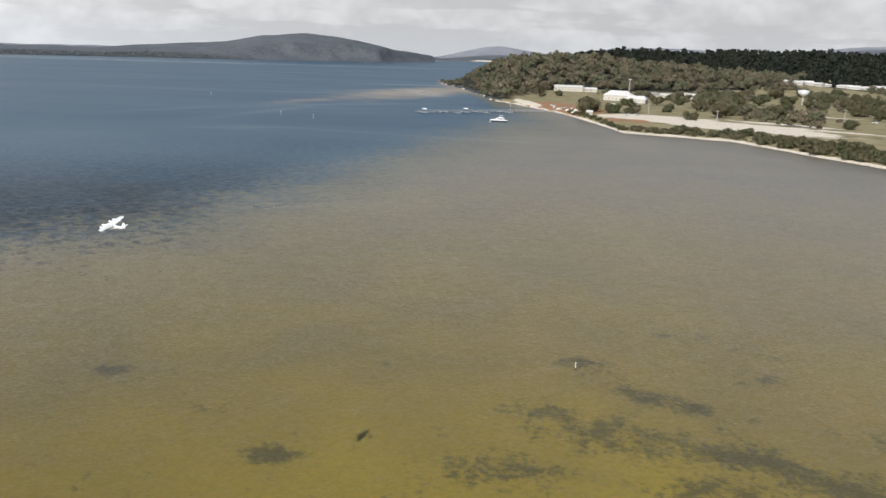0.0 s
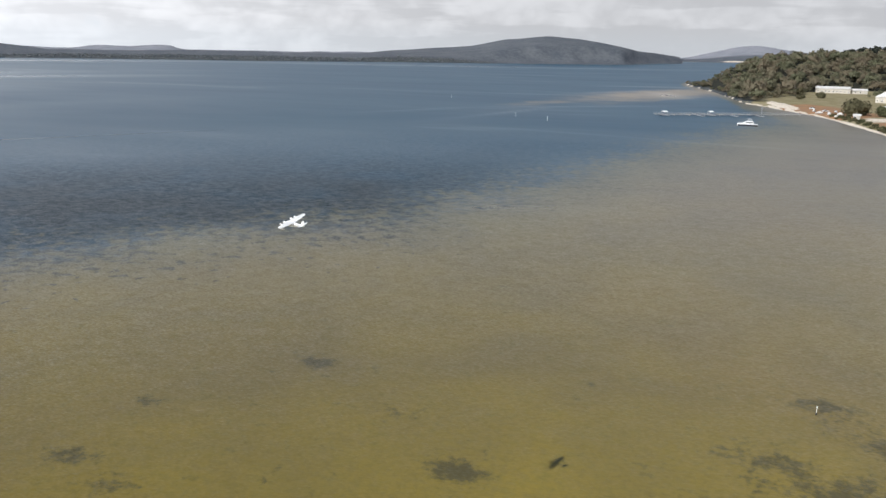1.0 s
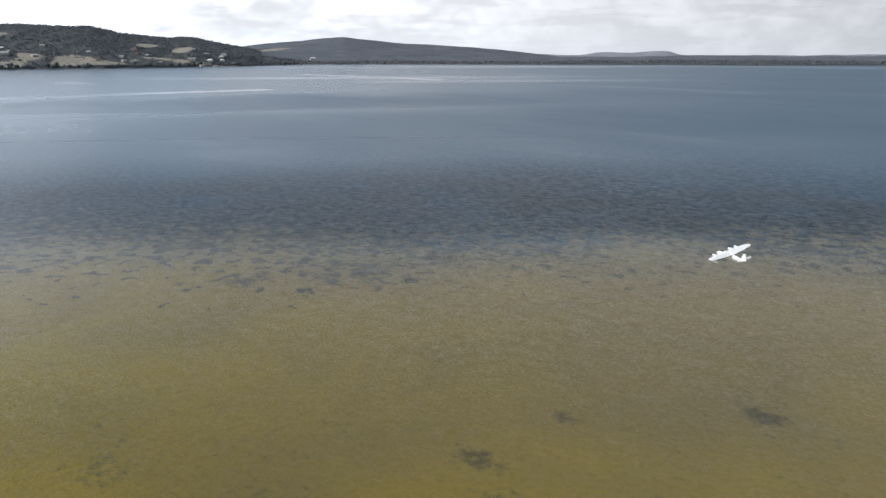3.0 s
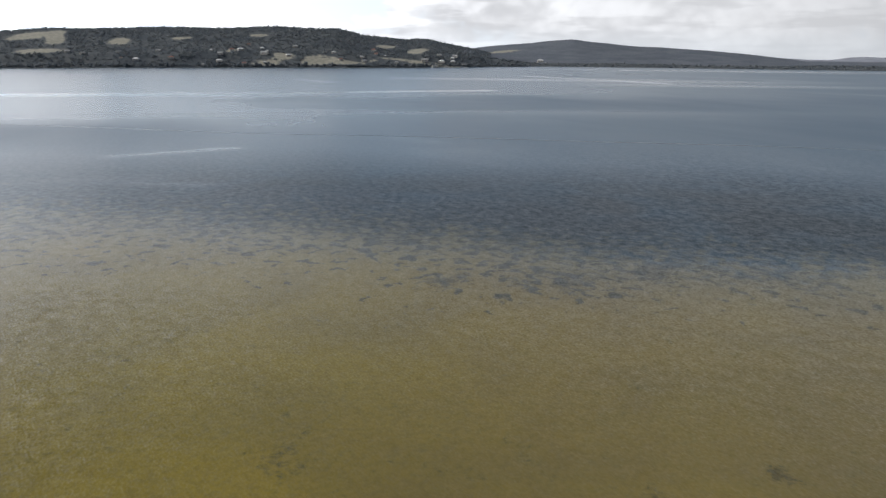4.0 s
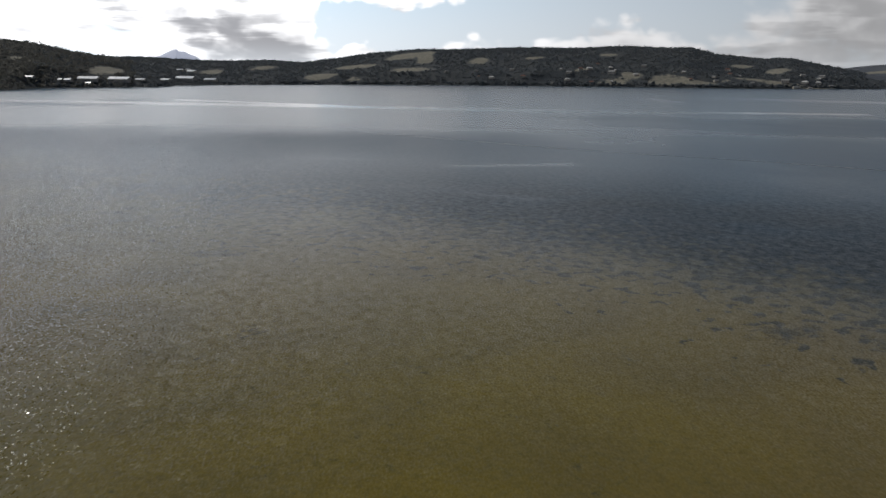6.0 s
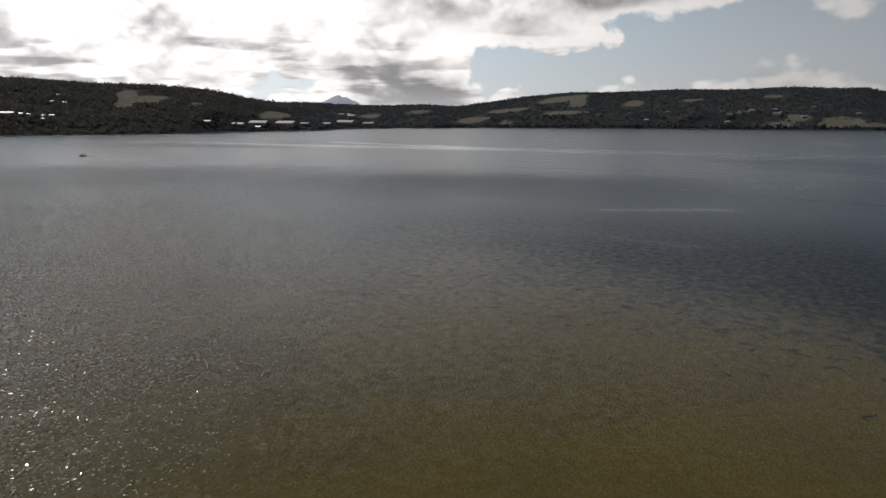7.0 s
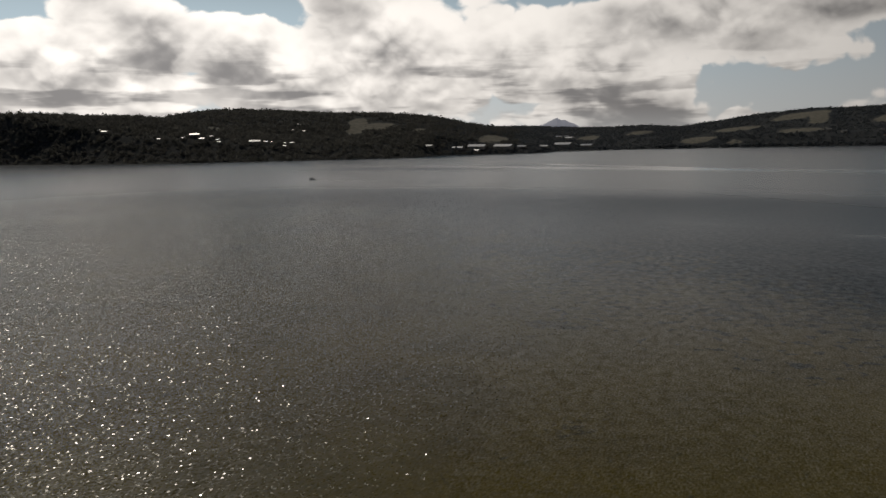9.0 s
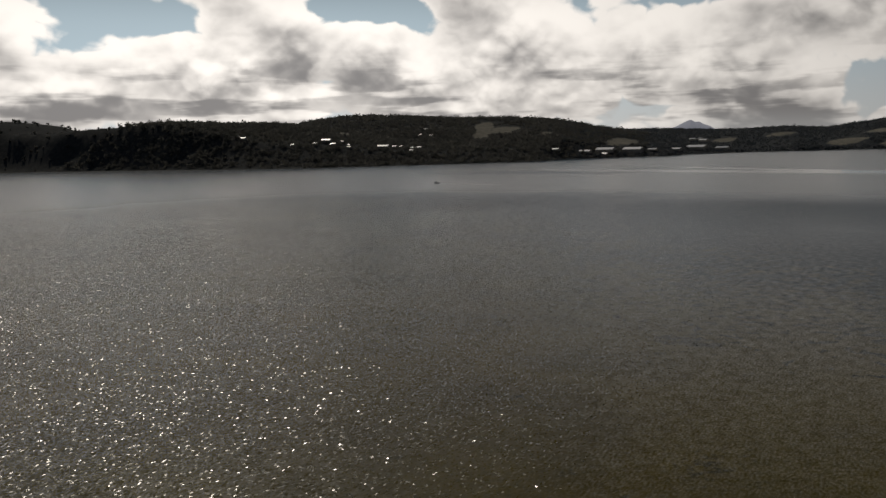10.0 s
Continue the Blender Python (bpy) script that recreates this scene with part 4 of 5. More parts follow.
class Stock:
    """The first placing takes the thing itself, later ones take copies."""

    def __init__(self, root):
        self.root, self.used = root, False

    def place(self, x, y, z, turn=0.0, s=1.0, sz=None):
        m = Matrix.Translation((x, y, z)) @ Matrix.Rotation(turn, 4, "Z") @ Matrix.Diagonal((s, s, sz or s, 1))
        if self.used:
            k = self.root.scale
            return copy_thing(self.root, m @ Matrix.Diagonal((1 / k[0], 1 / k[1], 1 / k[2], 1)))
        self.used = True
        self.root.matrix_basis = m
        return self.root


def facing(x, y, turn=0.0):
    """Turn that sets a thing's front (-y) toward the bay's middle."""
    return math.atan2(-y, -x) + math.pi / 2 + turn


# ---- trees and shrubs of the park and the shore ----
park_trees = [Stock(tree_kind("tree", 100 + k, 1.0, 0.98 + 0.06 * k, 9 + k % 3, 120, "rounded dark olive paperbark tree in the shore park", "tree", "park trees")) for k in range(5)]
shrubs = [Stock(tree_kind("shrub", 200 + k, 1.0, 0.92 + 0.06 * k, 8, 95, "dense olive coastal shrub behind the narrow beach", "shrub", "shore shrubs")) for k in range(5)]
for k, (x, y, wide) in enumerate([(107, 628, 28), (128, 620, 14), (138, 612, 10), (152, 655, 11.6), (186, 672, 10), (178, 646, 10.7), (174, 572, 11.2), (212, 672, 15), (205, 605, 18.4), (238, 739, 16.7),
                                  (241, 648, 19), (249, 610, 19.9), (272, 757, 19), (307, 789, 20), (324, 712, 17.9), (269, 536, 15.5), (349, 678, 22), (401, 757, 22), (340, 631, 15.5), (333, 786, 18.4)]):
    park_trees[k % 5].place(x, y, on_ground(x, y), k * 1.7, wide / 2.1)
for k, (x, y, wide) in enumerate([(398, 846, 20), (377, 768, 16), (191, 737, 15), (218, 759, 14), (291, 886, 20), (328, 886, 22), (376, 927, 22), (451, 935, 22), (255, 700, 14), (222, 632, 14), (290, 690, 16),
                                  (365, 720, 16), (262, 800, 18), (300, 838, 18), (160, 720, 12), (230, 820, 16), (420, 800, 18), (440, 860, 20), (118, 850, 14), (104, 905, 13), (95, 815, 9)]):
    park_trees[(k + 2) % 5].place(x, y, on_ground(x, y), k * 2.3, wide / 2.1)
for k in range(26):
    az = -8.6 - k * 0.16
    p = polar(az, float(curve(SHORE, az)) + 15 + 6 * math.sin(k * 2.4))
    shrubs[k % 5].place(p.x, p.y, on_ground(p.x, p.y) - 0.15, k * 1.9, 1.5 + 0.8 * math.sin(k * 1.3) ** 2)
shore_rng = random.Random(11)
count = 0
while count < 135:
    az = -shore_rng.uniform(11.5, 34)
    inland = 7 + 34 * shore_rng.random() ** 1.3 * min(1.0, (-az - 8) / 14)
    p = polar(az, float(curve(SHORE, az)) + inland)
    if shore_gap(p.x, p.y) < 6:
        continue
    size = (1.8 + (-az - 11) * 0.13) * shore_rng.uniform(0.7, 1.35)
    shrubs[count % 5].place(p.x, p.y, on_ground(p.x, p.y) - 0.1, shore_rng.uniform(0, 6.28), size)
    count += 1


# ---- buildings ----
def building(name, w, d, h, rise, wall, roof, label, category, group, doors=1, panes=3, hip=0.0):
    root = tagged(new(name), label, category, group)
    bm = bmesh.new()
    box(bm, -w / 2, w / 2, -d / 2, d / 2, -1.2, h)
    for side in (-1, 1):
        if not hip:
            v = [bm.verts.new(p) for p in ((side * w / 2, -d / 2, h), (side * w / 2, d / 2, h), (side * w / 2, 0, h + rise))]
            bm.faces.new(v)
    body = part("wall", bm, wall, root)
    bm = bmesh.new()
    o, t = 0.5, 0.14
    ridge = w / 2 + o - hip
    ring = lambda dz: [(-w / 2 - o, -d / 2 - o, h - o * rise / d + dz), (w / 2 + o, -d / 2 - o, h - o * rise / d + dz), (w / 2 + o, d / 2 + o, h - o * rise / d + dz), (-w / 2 - o, d / 2 + o, h - o * rise / d + dz), (-ridge, 0, h + rise + dz), (ridge, 0, h + rise + dz)]
    low, top = [bm.verts.new(p) for p in ring(0.02)], [bm.verts.new(p) for p in ring(0.02 + t)]
    for f in ((0, 1, 5, 4), (2, 3, 4, 5), (1, 2, 5), (3, 0, 4)) if hip else ((0, 1, 5, 4), (2, 3, 4, 5)):
        bm.faces.new([top[i] for i in f])
        bm.faces.new([low[i] for i in f][::-1])
    rim = (0, 1, 2, 3) if hip else (0, 1, 5, 2, 3, 4)
    for a, b in zip(rim, rim[1:] + rim[:1]):
        bm.faces.new((low[a], low[b], top[b], top[a]))
    bmesh.ops.recalc_face_normals(bm, faces=bm.faces[:])
    part("roof", bm, roof, root)
    n = panes + doors
    for k in range(n):
        x = (k + 0.5) / n * w - w / 2
        if k < panes:
            bm = bmesh.new()
            box(bm, x - 0.7, x + 0.7, -d / 2 - 0.04, -d / 2 + 0.05, 0.95, min(2.1, h - 0.3))
            win = part("window", bm, WHITE, root)
            bm = bmesh.new()
            box(bm, x - 0.6, x + 0.6, -d / 2 - 0.06, -d / 2 - 0.041, 1.05, min(2.0, h - 0.4))
            part("pane", bm, GLASS, win)
        else:
            bm = bmesh.new()
            box(bm, x - 0.45, x + 0.45, -d / 2 - 0.05, -d / 2 + 0.05, 0.0, 2.05)
            part("door", bm, TIMBER, root)
    return root


def put_building(root, x, y, turn=0.0):
    root.matrix_basis = Matrix.Translation((x, y, on_ground(x, y) + 0.25)) @ Matrix.Rotation(facing(x, y, turn), 4, "Z")


put_building(building("club_house", 33, 12, 4.2, 2.2, WALL, ROOF_W, "long low club house with a pale sheet roof below the woods", "building", "park buildings", 2, 7), 141, 950, 0.1)
put_building(building("hall", 26, 18, 5.0, 4.2, WALL, ROOF_W, "large white-roofed hall in the shore park", "building", "park buildings", 2, 5, 5.0), 170, 802, -0.25)
put_building(building("hall_annex", 19, 12, 3.6, 2.8, WALL, ROOF_W, "cream-roofed hall annex with a pale front", "building", "park buildings", 1, 4, 3.0), 180, 768, -0.2)
put_building(building("store_shed", 14, 9, 3.2, 1.6, WALL, ROOF_W, "small pale store shed beside the club house", "shed", "park buildings", 1, 2), 166, 945, 0.2)
put_building(building("cottage", 16, 10, 3.0, 2.6, WALL, ROOF_G, "cream cottage with a grey hipped roof", "house", "park buildings", 1, 3, 3.5), 222, 880, 0.3)
put_building(building("kiosk", 4.2, 3.4, 2.6, 0.9, WALL, ROOF_W, "small white kiosk under the big shore tree", "kiosk", "park buildings", 1, 1), 106, 598, 0.0)
put_building(building("boat_store", 17, 11, 3.6, 2.0, WALL, ROOF_W, "white-roofed boat store among the park trees", "shed", "park buildings", 2, 2), 261, 878, -0.2)
put_building(building("cabin", 11, 7, 2.8, 1.6, WALL, ROOF_W, "small pale cabin among trees", "cabin", "park buildings", 1, 2), 238, 884, 0.1)
caravan_roof = Stock(building("holiday_cabin", 13, 6.5, 2.7, 1.2, WALL, ROOF_W, "white-roofed holiday cabin in the caravan park", "cabin", "caravan park cabins", 1, 3))
cabins = random.Random(5)
for k in range(26):
    x, y = (470 + cabins.uniform(0, 62), 1105 + cabins.uniform(0, 60)) if k < 12 else (548 + cabins.uniform(0, 75), 1090 + cabins.uniform(0, 55)) if k < 22 else (466 + cabins.uniform(0, 36), 893 + cabins.uniform(0, 26))
    caravan_roof.place(x, y, on_ground(x, y) + 0.25, facing(x, y, cabins.uniform(-0.6, 0.6)), cabins.uniform(0.8, 1.3))
villa = Stock(building("house", 12, 9, 3.0, 2.4, WALL, ROOF_W, "pale-roofed house on the wooded far shore", "house", "far shore houses", 1, 3, 3.0))
villa_z = Stock(building("house", 14, 8, 2.8, 1.7, WALL, ROOF_Z, "house with a bright zinc roof among dark woods", "house", "far shore houses", 1, 3))
villa_g = Stock(building("house", 12, 9, 3.0, 2.4, WALL, ROOF_G, "grey-roofed house on the wooded far shore", "house", "far shore houses", 1, 3))
villa_r = Stock(building("house", 12, 9, 3.0, 2.4, WALL, ROOF_R, "red-roofed house on the wooded far shore", "house", "far shore houses", 1, 3, 3.0))
town = random.Random(21)
for k in range(20):
    az, r = (town.uniform(63.5, 82), town.uniform(2110, 2330)) if k < 14 else (town.uniform(82, 102), town.uniform(2090, 2300))
    p = polar(az, r)
    (villa, villa_g, villa_g, villa_r, villa_g)[k % 5].place(p.x, p.y, on_ground(p.x, p.y) + 1.0, facing(p.x, p.y, town.uniform(-0.5, 0.5)), town.uniform(0.7, 1.15))
shed = Stock(building("industrial_shed", 24, 14, 4.2, 3.4, WALL, ROOF_Z, "long white-roofed shed on the low point", "shed", "waterside sheds", 2, 4))
for k, (x, y, wide) in enumerate([(-2120, 81, 15), (-2138, 283, 15), (-2189, 267, 8), (-2191, 320, 13), (-2188, 342, 16), (-2128, 393, 19), (-2163, 407, 8), (-2104, 456, 7), (-2114, 574, 12), (-2128, 554, 8), (-2029, 347, 7), (-2050, 329, 12), (-2060, 381, 9), (-2065, 231, 7), (-2081, 706, 7), (-2208, 714, 13), (-2042, 887, 13), (-2020, 797, 19), (-2323, 1315, 19), (-2139, 47, 7), (-2034, 851, 16), (-2003, 712, 9)]):
    (villa, villa_g, villa, villa_r)[k % 4].place(x, y, on_ground(x, y) + 1.4, facing(x, y, (k % 5 - 2) * 0.2), wide / 13)
for k, (x, y, wide) in enumerate([(-1076, -1291, 7), (-1076, -1276, 12), (-1100, -1157, 7), (-1184, -1149, 19), (-1216, -1137, 7), (-1147, -1143, 9), (-1170, -1116, 12), (-1195, -1099, 8), (-1177, -1079, 7), (-1227, -1034, 21), (-1262, -1035, 9), (-1272, -1028, 7), (-1283, -1005, 7), (-1294, -997, 9), (-1534, -1172, 7), (-1468, -1135, 8), (-1474, -1109, 7), (-1245, -976, 7), (-2156, -752, 16), (-2180, -739, 13), (-2146, -709, 13), (-2115, -707, 22)]):
    villa_z.place(x, y, on_ground(x, y) + 3.0, facing(x, y, -0.5 + (k % 5 - 2) * 0.15), wide / 14)
for k, (x, y, wide) in enumerate([(-1472, -785, 20), (-1535, -749, 24), (-1570, -720, 37), (-1548, -711, 12), (-1608, -675, 40), (-1648, -650, 19), (-1725, -629, 23), (-1858, -631, 42), (-1882, -581, 28)]):
    shed.place(x, y, on_ground(x, y) + 1.2, facing(x, y, -0.45 + (k % 3 - 1) * 0.1), wide / 24, max(0.6, wide / 30))


# ---- boats ----
def hull_mesh(l, b, h, keel=0.35):
    bm = bmesh.new()
    rings = []
    for u, wide, sheer in ((-0.5, 0.8, 0.0), (-0.3, 0.97, 0.0), (0.0, 1.0, 0.03), (0.22, 0.86, 0.12), (0.38, 0.52, 0.24), (0.47, 0.2, 0.32), (0.5, 0.03, 0.36)):
        w, z = b / 2 * wide, h * (1 + sheer)
        rings.append([(u * l, -w, z), (u * l, -w * 0.96, z * 0.5), (u * l, -w * 0.7, -keel * 0.2), (u * l, 0, -keel), (u * l, w * 0.7, -keel * 0.2), (u * l, w * 0.96, z * 0.5), (u * l, w, z)])
    return loft(bm, rings)


def make_cruiser():
    root = tagged(new("motor_cruiser"), "white motor cruiser with dark boot line moored off the jetty", "boat")
    hull = part("hull", hull_mesh(12.0, 3.8, 1.3), WHITE, root)
    bm = bmesh.new()
    loft(bm, [[(x, s * w, z) for s, z in ((-1, -0.25), (1, -0.25), (1, 1.0), (-1, 1.0))] for x, w in ((-6.04, 1.57), (-3, 1.9), (0, 1.95), (2.6, 1.69), (4.5, 1.02), (5.7, 0.36))])
    part("boot_line", bm, DARK, hull, "dark blue-black boot line")
    bm = bmesh.new()
    loft(bm, [[(x, -w, z0), (x, w, z0), (x, w * 0.86, z1), (x, -w * 0.86, z1)] for x, w, z0, z1 in ((-3.6, 1.45, 1.28, 2.75), (1.2, 1.5, 1.32, 2.85), (2.3, 1.25, 1.4, 2.1), (3.6, 0.8, 1.5, 1.75))])
    cabin = part("cabin", bm, WHITE, root)
    for s in (-1, 1):
        bm = bmesh.new()
        box(bm, -3.0, 1.1, s * 1.47 - 0.03, s * 1.47 + 0.03, 1.9, 2.45)
        part("side_window", bm, GLASS, cabin)
    bm = bmesh.new()
    box(bm, -2.8, 0.4, -1.15, 1.15, 2.85, 3.3, 0.12)
    fly = part("flybridge", bm, WHITE, root)
    bm = bmesh.new()
    box(bm, -2.6, 0.1, -1.2, 1.2, 4.3, 4.4, 0.03)
    for x in (-2.4, -0.1):
        for y in (-1.05, 1.05):
            rod(bm, (x, y, 3.25), (x, y, 4.32), 0.035)
    part("bimini_top", bm, WHITE, fly)
    bm = bmesh.new()
    for s in (-1, 1):
        pts = [(2.0, s * 1.6, 2.2), (4.2, s * 1.05, 2.35), (5.8, 0.0, 2.5)]
        for a, b in zip(pts, pts[1:]):
            rod(bm, a, b, 0.03)
        for p in pts:
            rod(bm, p, (p[0], p[1], 1.5), 0.025)
    part("bow_rail", bm, STEEL, root)
    return root


cruiser = make_cruiser()
cruiser.matrix_basis = Matrix.Translation((34.5, 537, 0.02)) @ Matrix.Rotation(radians(178), 4, "Z")


def make_runabout(name, label, group):
    root = tagged(new(name), label, "boat", group)
    part("hull", hull_mesh(5.4, 2.1, 0.85, 0.25), WHITE, root)
    bm = bmesh.new()
    loft(bm, [[(x, -w, z0), (x, w, z0), (x, w * 0.8, z1), (x, -w * 0.8, z1)] for x, w, z0, z1 in ((-0.6, 0.85, 0.8, 1.6), (0.5, 0.8, 0.85, 1.65), (1.2, 0.55, 0.95, 1.05))])
    part("cuddy", bm, WHITE, root)
    bm = bmesh.new()
    box(bm, -2.95, -2.6, -0.2, 0.2, 0.2, 1.25, 0.06)
    part("outboard_motor", bm, DARK, root)
    return root


speedboat = make_runabout("runabout", "small white runabout under way on the bay", "boats")
speedboat.matrix_basis = Matrix.Translation((-628, -431, 0.1)) @ Matrix.Rotation(radians(-92), 4, "Z") @ Matrix.Diagonal((1.25, 1.25, 1.25, 1))
dinghies = Stock(make_runabout("parked_boat", "small white boat parked on the orange earth by the ramp", "boats ashore"))
for k, (x, y) in enumerate([(91, 659), (96, 645), (102, 638), (99, 625), (89, 672)]):
    dinghies.place(x, y, on_ground(x, y) + 0.28, k * 1.1, 0.95)


def make_car():
    root = tagged(new("car"), "pale parked car on the shore park track", "car", "parked cars")
    bm = bmesh.new()
    box(bm, -2.2, 2.2, -0.88, 0.88, 0.35, 0.95, 0.14)
    body = part("body", bm, WHITE, root)
    bm = bmesh.new()
    loft(bm, [[(x, -w, 0.93), (x, w, 0.93), (x, w * 0.82, z), (x, -w * 0.82, z)] for x, w, z in ((-1.7, 0.82, 1.02), (-1.2, 0.82, 1.48), (0.3, 0.82, 1.5), (1.1, 0.8, 0.98))])
    part("cabin_glass", bm, GLASS, body)
    bm = bmesh.new()
    box(bm, -1.15, 0.25, -0.68, 0.68, 1.475, 1.53, 0.02)
    part("roof_panel", bm, WHITE, body)
    for x in (-1.35, 1.35):
        for y in (-0.82, 0.82):
            bm = bmesh.new()
            rod(bm, (x, y - 0.1, 0.33), (x, y + 0.1, 0.33), 0.33, None, 14)
            part("wheel", bm, DARK, root)
    return root


cars = Stock(make_car())
for k, (x, y) in enumerate([(96, 666), (102, 658), (108, 652), (134, 595), (141, 598), (323, 604), (150, 730), (175, 735), (112, 668), (90, 690)]):
    cars.place(x, y, on_ground(x, y) + 0.02, k * 0.9 + 0.4)


# ---- jetty ----
def make_jetty():
    a, b = Vector((78, 645, 0)), Vector((-24.5, 590, 0))
    along = (b - a).normalized()
    length = (b - a).length
    root = tagged(new("jetty"), "grey timber jetty on piles with floating berths", "jetty")
    root.matrix_basis = Matrix.Translation(a) @ Matrix.Rotation(math.atan2(along.y, along.x), 4, "Z")
    bm = bmesh.new()
    box(bm, 0, length, -1.15, 1.15, 1.05, 1.2, 0.03)
    part("deck_beam", bm, TIMBER, root)
    plank = bmesh.new()
    box(plank, -0.47, 0.47, -1.3, 1.3, 0.0, 0.07)
    first = part("plank", plank, TIMBER, root)
    first.location = (0.5, 0, 1.203)
    for k in range(1, int(length)):
        o = new("plank", first.data)
        o.parent, o.location = root, (k + 0.5, 0, 1.203 + 0.01 * (k * 7 % 3))
    pile = bmesh.new()
    rod(pile, (0, 0, -2.4), (0, 0, 1.6), 0.17, 0.15, 8)
    first = part("pile", pile, TIMBER, root)
    first.location = (3, -1.35, 0)
    for k in range(1, 36):
        o = new("pile", first.data)
        o.parent, o.location = root, (3 + 5.8 * (k // 2), 1.35 if k % 2 else -1.35, 0)
    for s in (-1, 1):
        bm = bmesh.new()
        rod(bm, (0, s * 1.2, 2.2), (length, s * 1.2, 2.2), 0.045, None, 5)
        for k in range(int(length / 3)):
            rod(bm, (1 + k * 3, s * 1.2, 1.2), (1 + k * 3, s * 1.2, 2.2), 0.04, None, 5)
        part("handrail", bm, STEEL, root)
    for x, s, l in ((38, 1, 9), (40, -1, 6), (58, 1, 9), (62, -1, 8), (84, 1, 9), (88, -1, 8)):
        bm = bmesh.new()
        box(bm, x - 0.8, x + 0.8, s * 1.6, s * (1.6 + l), 0.15, 0.6, 0.05) if s > 0 else box(bm, x - 0.8, x + 0.8, -1.6 - l, -1.6, 0.15, 0.6, 0.05)
        part("floating_berth", bm, STEEL, root)
    for x in (72.5, 108.0):
        bm = bmesh.new()
        loft(bm, [[(x + dx, y, z), (x + dx + 3.4, y, z + 0.0), (x + dx + 3.4, y, z + 0.14), (x + dx, y, z + 0.14)] for y, z, dx in ((-2.0, 2.7, -1), (0, 3.5, -1), (2.0, 2.7, -1))])
        shelter = part("shelter_roof", bm, WHITE, root, "white gabled shelter roof")
        bm = bmesh.new()
        for dx in (-0.7, 2.1):
            for y in (-1.7, 1.7):
                rod(bm, (x + dx, y, 0.3), (x + dx, y, 2.9), 0.09)
        part("shelter_post", bm, STEEL, shelter)
        bm = bmesh.new()
        box(bm, x - 1.4, x + 2.6, -4.6, 3.6, 0.2, 0.75, 0.08)
        part("pontoon", bm, STEEL, root)
    bm = bmesh.new()
    rod(bm, (33.5, 0.9, 1.2), (33.5, 0.9, 6.2), 0.22, 0.16)
    box(bm, 33.0, 34.0, 0.6, 1.2, 5.2, 6.3, 0.05)
    part("lamp_pillar", bm, STEEL, root)
    return root


make_jetty()


# ---- markers, poles, tower ----
def make_marker(name, tall, r, label):
    root = tagged(new(name), label, "marker", "channel markers")
    bm = bmesh.new()
    rod(bm, (0, 0, -2.2), (0, 0, tall), r, r * 0.8, 10)
    part("pole", bm, WHITE, root)
    bm = bmesh.new()
    rod(bm, (0, 0, -0.2), (0, 0, 0.3), r * 1.5, r * 1.5, 10)
    part("collar", bm, DARK, root)
    bm = bmesh.new()
    rod(bm, (0, 0, tall), (0, 0, tall + r * 5), r * 2.2, 0.01, 10)
    part("top_mark", bm, WHITE, root)
    return root


make_marker("marker_pole", 1.0, 0.05, "slim white marker pole standing in the shallows").matrix_basis = Matrix.Translation((20.2, 108.8, 0))
tall_marker = Stock(make_marker("channel_marker", 2.4, 0.13, "white channel marker on a pile out in the bay"))
for x, y in ((-111, 529), (-86, 508), (-207, 697), (-611, -494), (-658, -515)):
    tall_marker.place(x, y, 0)


def make_power_pole():
    root = tagged(new("power_pole"), "grey timber power pole with a cross-arm", "power pole", "power poles")
    bm = bmesh.new()
    rod(bm, (0, 0, -0.5), (0, 0, 9.0), 0.2, 0.14)
    part("pole", bm, TIMBER, root)
    bm = bmesh.new()
    box(bm, -1.2, 1.2, -0.07, 0.07, 8.3, 8.5)
    part("cross_arm", bm, TIMBER, root)
    for x in (-1.0, 0.0, 1.0):
        bm = bmesh.new()
        rod(bm, (x, 0, 8.5), (x, 0, 8.75), 0.06)
        part("insulator", bm, WHITE, root)
    return root


poles = Stock(make_power_pole())
for k, (x, y) in enumerate([(148, 591), (336, 890), (427, 955), (474, 924), (181, 537), (297, 599), (185, 866)]):
    poles.place(x, y, on_ground(x, y), k * 0.5, 1.1)

mast = tagged(new("lattice_mast"), "slim grey lattice mast behind the hall", "mast")
bm = bmesh.new()
for k in range(3):
    a = k * 2.094
    rod(bm, (math.cos(a) * 0.7, math.sin(a) * 0.7, -0.5), (math.cos(a) * 0.3, math.sin(a) * 0.3, 19), 0.12, None, 6)
part("leg_frame", bm, STEEL, mast)
bm = bmesh.new()
for k in range(12):
    for j in range(3):
        a, b = j * 2.094, (j + 1) * 2.094
        rod(bm, (math.cos(a) * 0.65, math.sin(a) * 0.65, k * 1.5), (math.cos(b) * 0.6, math.sin(b) * 0.6, k * 1.5 + 1.5), 0.06, None, 5)
part("bracing", bm, STEEL, mast)
bm = bmesh.new()
box(bm, -1.6, 1.6, -0.3, 0.3, 17.6, 18.4, 0.05)
part("antenna_panel", bm, WHITE, mast)
mast.matrix_basis = Matrix.Translation((200, 893, on_ground(200, 893)))

tower = tagged(new("water_tower"), "white water tank flaring out on a slim column", "water tower")
bm = bmesh.new()
rod(bm, (0, 0, -1), (0, 0, 9), 1.0, 0.9, 16)
part("column", bm, WALL, tower)
bm = bmesh.new()
loft(bm, [[(math.cos(a) * r, math.sin(a) * r, z) for a in [i * math.pi / 12 for i in range(24)]] for r, z in ((1.0, 8.6), (4.6, 11.2), (5.6, 13.6), (5.6, 14.6), (0.8, 15.4))])
part("tank", bm, WHITE, tower)
tower.matrix_basis = Matrix.Translation((367, 833, on_ground(367, 833)))


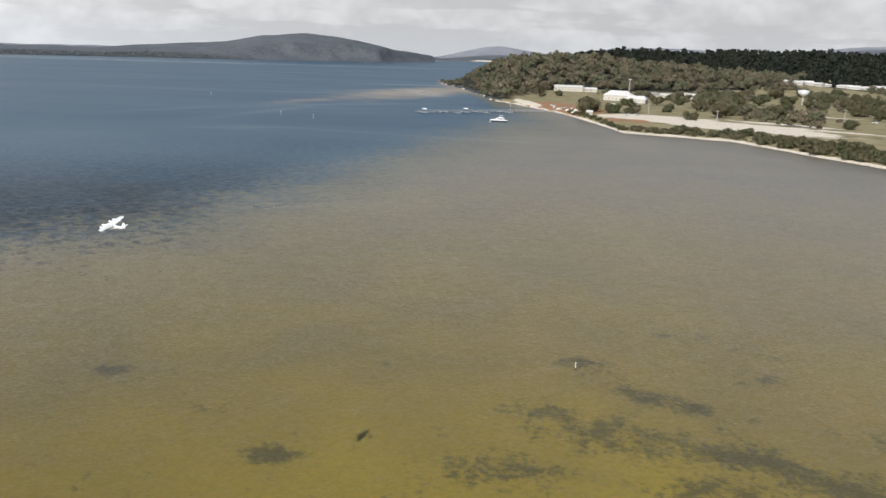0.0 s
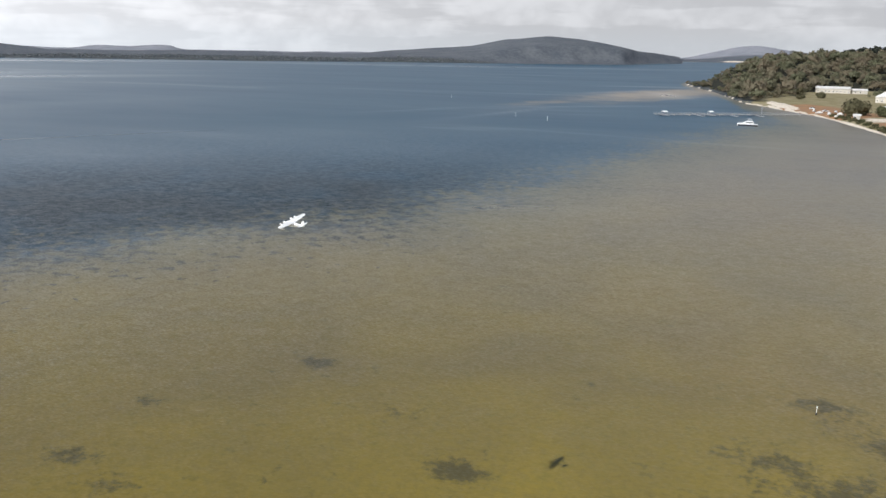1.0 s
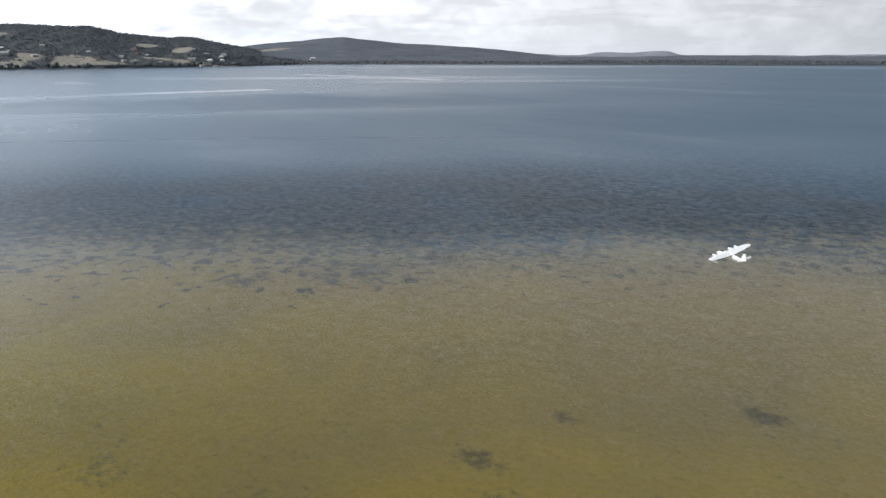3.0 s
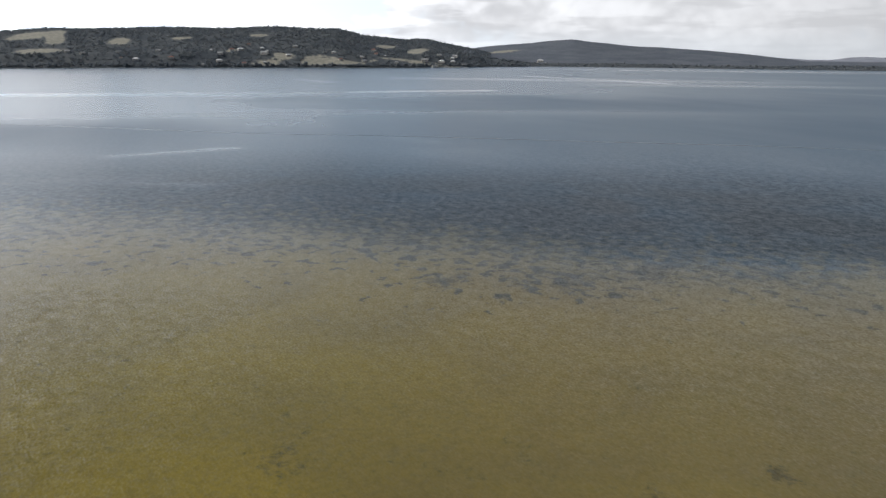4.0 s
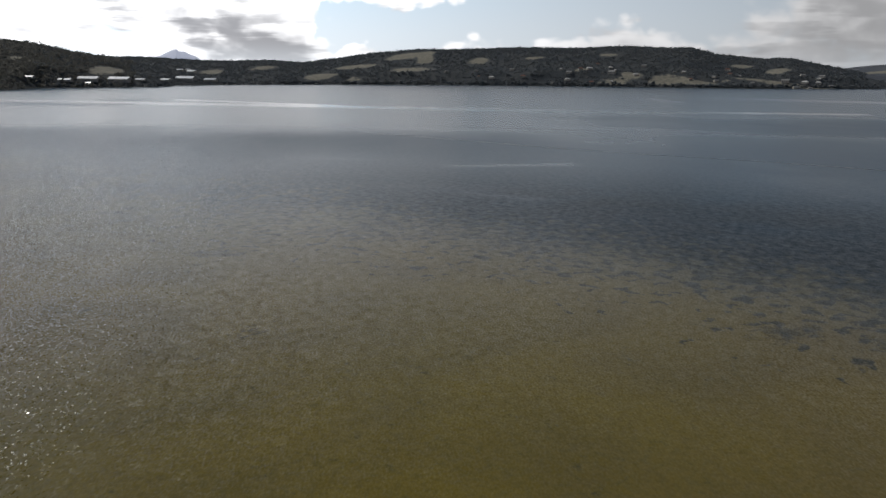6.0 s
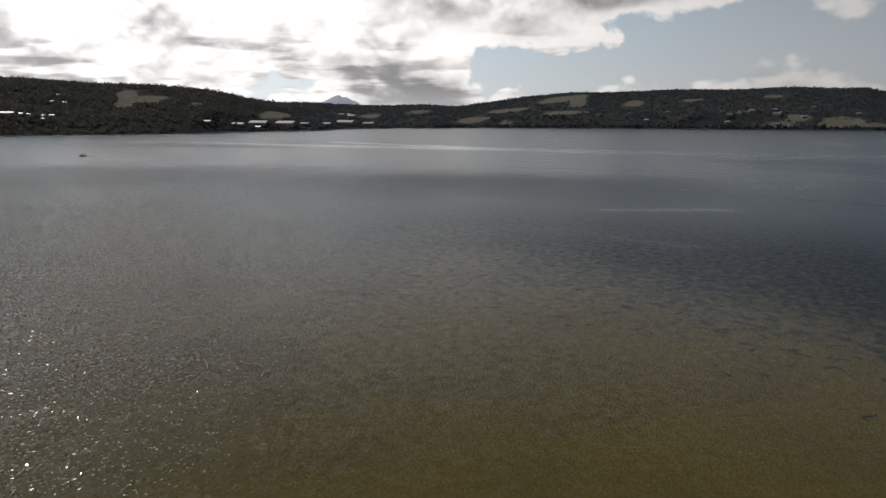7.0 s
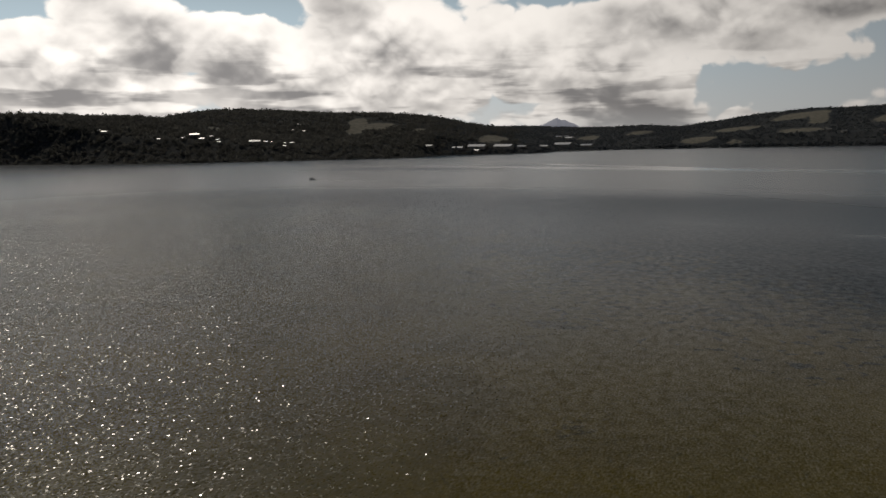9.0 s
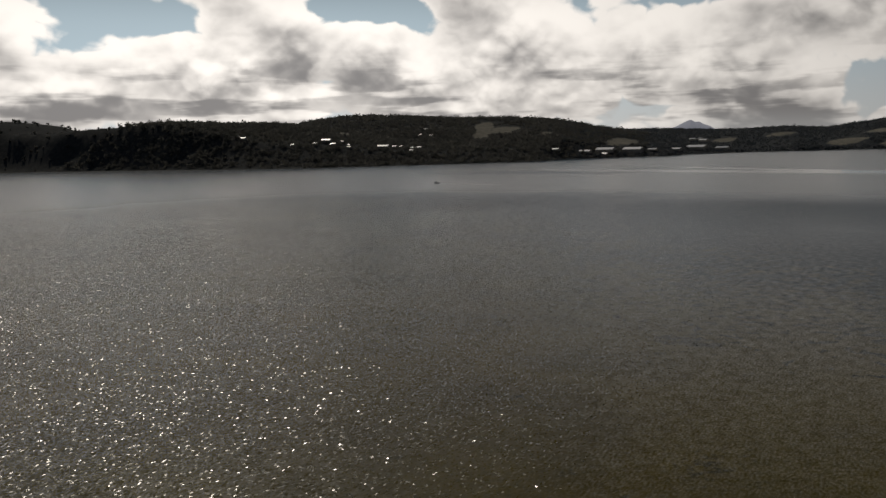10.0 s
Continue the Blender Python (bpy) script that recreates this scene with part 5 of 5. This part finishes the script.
# ---- wakes: low ridges that a passing boat left on the water ----
def wake_material():
    m, n = material("ruffled_water")
    pos = n.add("NewGeometry").outputs["Position"]
    a = n.noise(pos, 0.9, 4.0)
    surface(n, Base_Color=n.mix(a, (0.016, 0.034, 0.058), (0.026, 0.045, 0.062)), Roughness=0.25, IOR=1.333, Normal=bumped(n, a, 0.9, 0.4))
    return m


def foam_material():
    m, n = material("foam")
    pos = n.add("NewGeometry").outputs["Position"]
    a = n.noise(pos, 1.4, 5.0)
    surface(n, Base_Color=n.mix(n.step(a, 0.4, 0.6), (0.45, 0.46, 0.46), (0.85, 0.85, 0.83)), Roughness=0.3, Normal=bumped(n, a, 1.0, 1.2))
    return m


RUFFLED, FOAM = wake_material(), foam_material()


def make_wake(name, pts, wide, high, mat, label):
    """Parallel wave crests along a smooth line through a few places."""
    p = np.array(pts, float)
    t = np.linspace(0, len(p) - 1, 420)
    x, y = (np.interp(t, range(len(p)), p[:, k]) for k in (0, 1))
    for _ in range(40):
        x[1:-1], y[1:-1] = (x[:-2] + 2 * x[1:-1] + x[2:]) / 4, (y[:-2] + 2 * y[1:-1] + y[2:]) / 4
    dx, dy = np.gradient(x), np.gradient(y)
    l = np.hypot(dx, dy)
    nx, ny = -dy / l, dx / l
    prof = np.linspace(-1, 1, 9)
    ragged = np.clip(0.72 + 0.35 * wobble(x, y, 20, 21), 0.1, 1.2) * np.sin(np.linspace(0.02, 3.12, len(x))) ** 0.6
    X = x[:, None] + nx[:, None] * prof * wide * ragged[:, None]
    Y = y[:, None] + ny[:, None] * prof * wide * ragged[:, None]
    Z = 0.01 + high * (0.5 + 0.5 * np.cos(prof * math.pi)) * ragged[:, None]
    me = grid_mesh(name, X, Y, Z, {})
    me.materials.append(mat)
    return tagged(new(name, me), label, "wake", kind="stuff")


make_wake("boat_wake", [(-625, -431), (-617, -330), (-608, -200), (-590, -60), (-560, 120), (-520, 300), (-470, 402)], 3.2, 0.12, RUFFLED, "dark wake line left by the runabout")
make_wake("boat_wake", [(-574, -109), (-495, -2), (-423, 86), (-379, 164), (-332, 230), (-293, 289), (-230, 370)], 2.4, 0.10, RUFFLED, "older dark wake line crossing the bay")
make_wake("boat_wake", [(-628, -440), (-625, -415), (-622, -390), (-618, -350)], 4.5, 0.55, FOAM, "white foam trail behind the runabout")
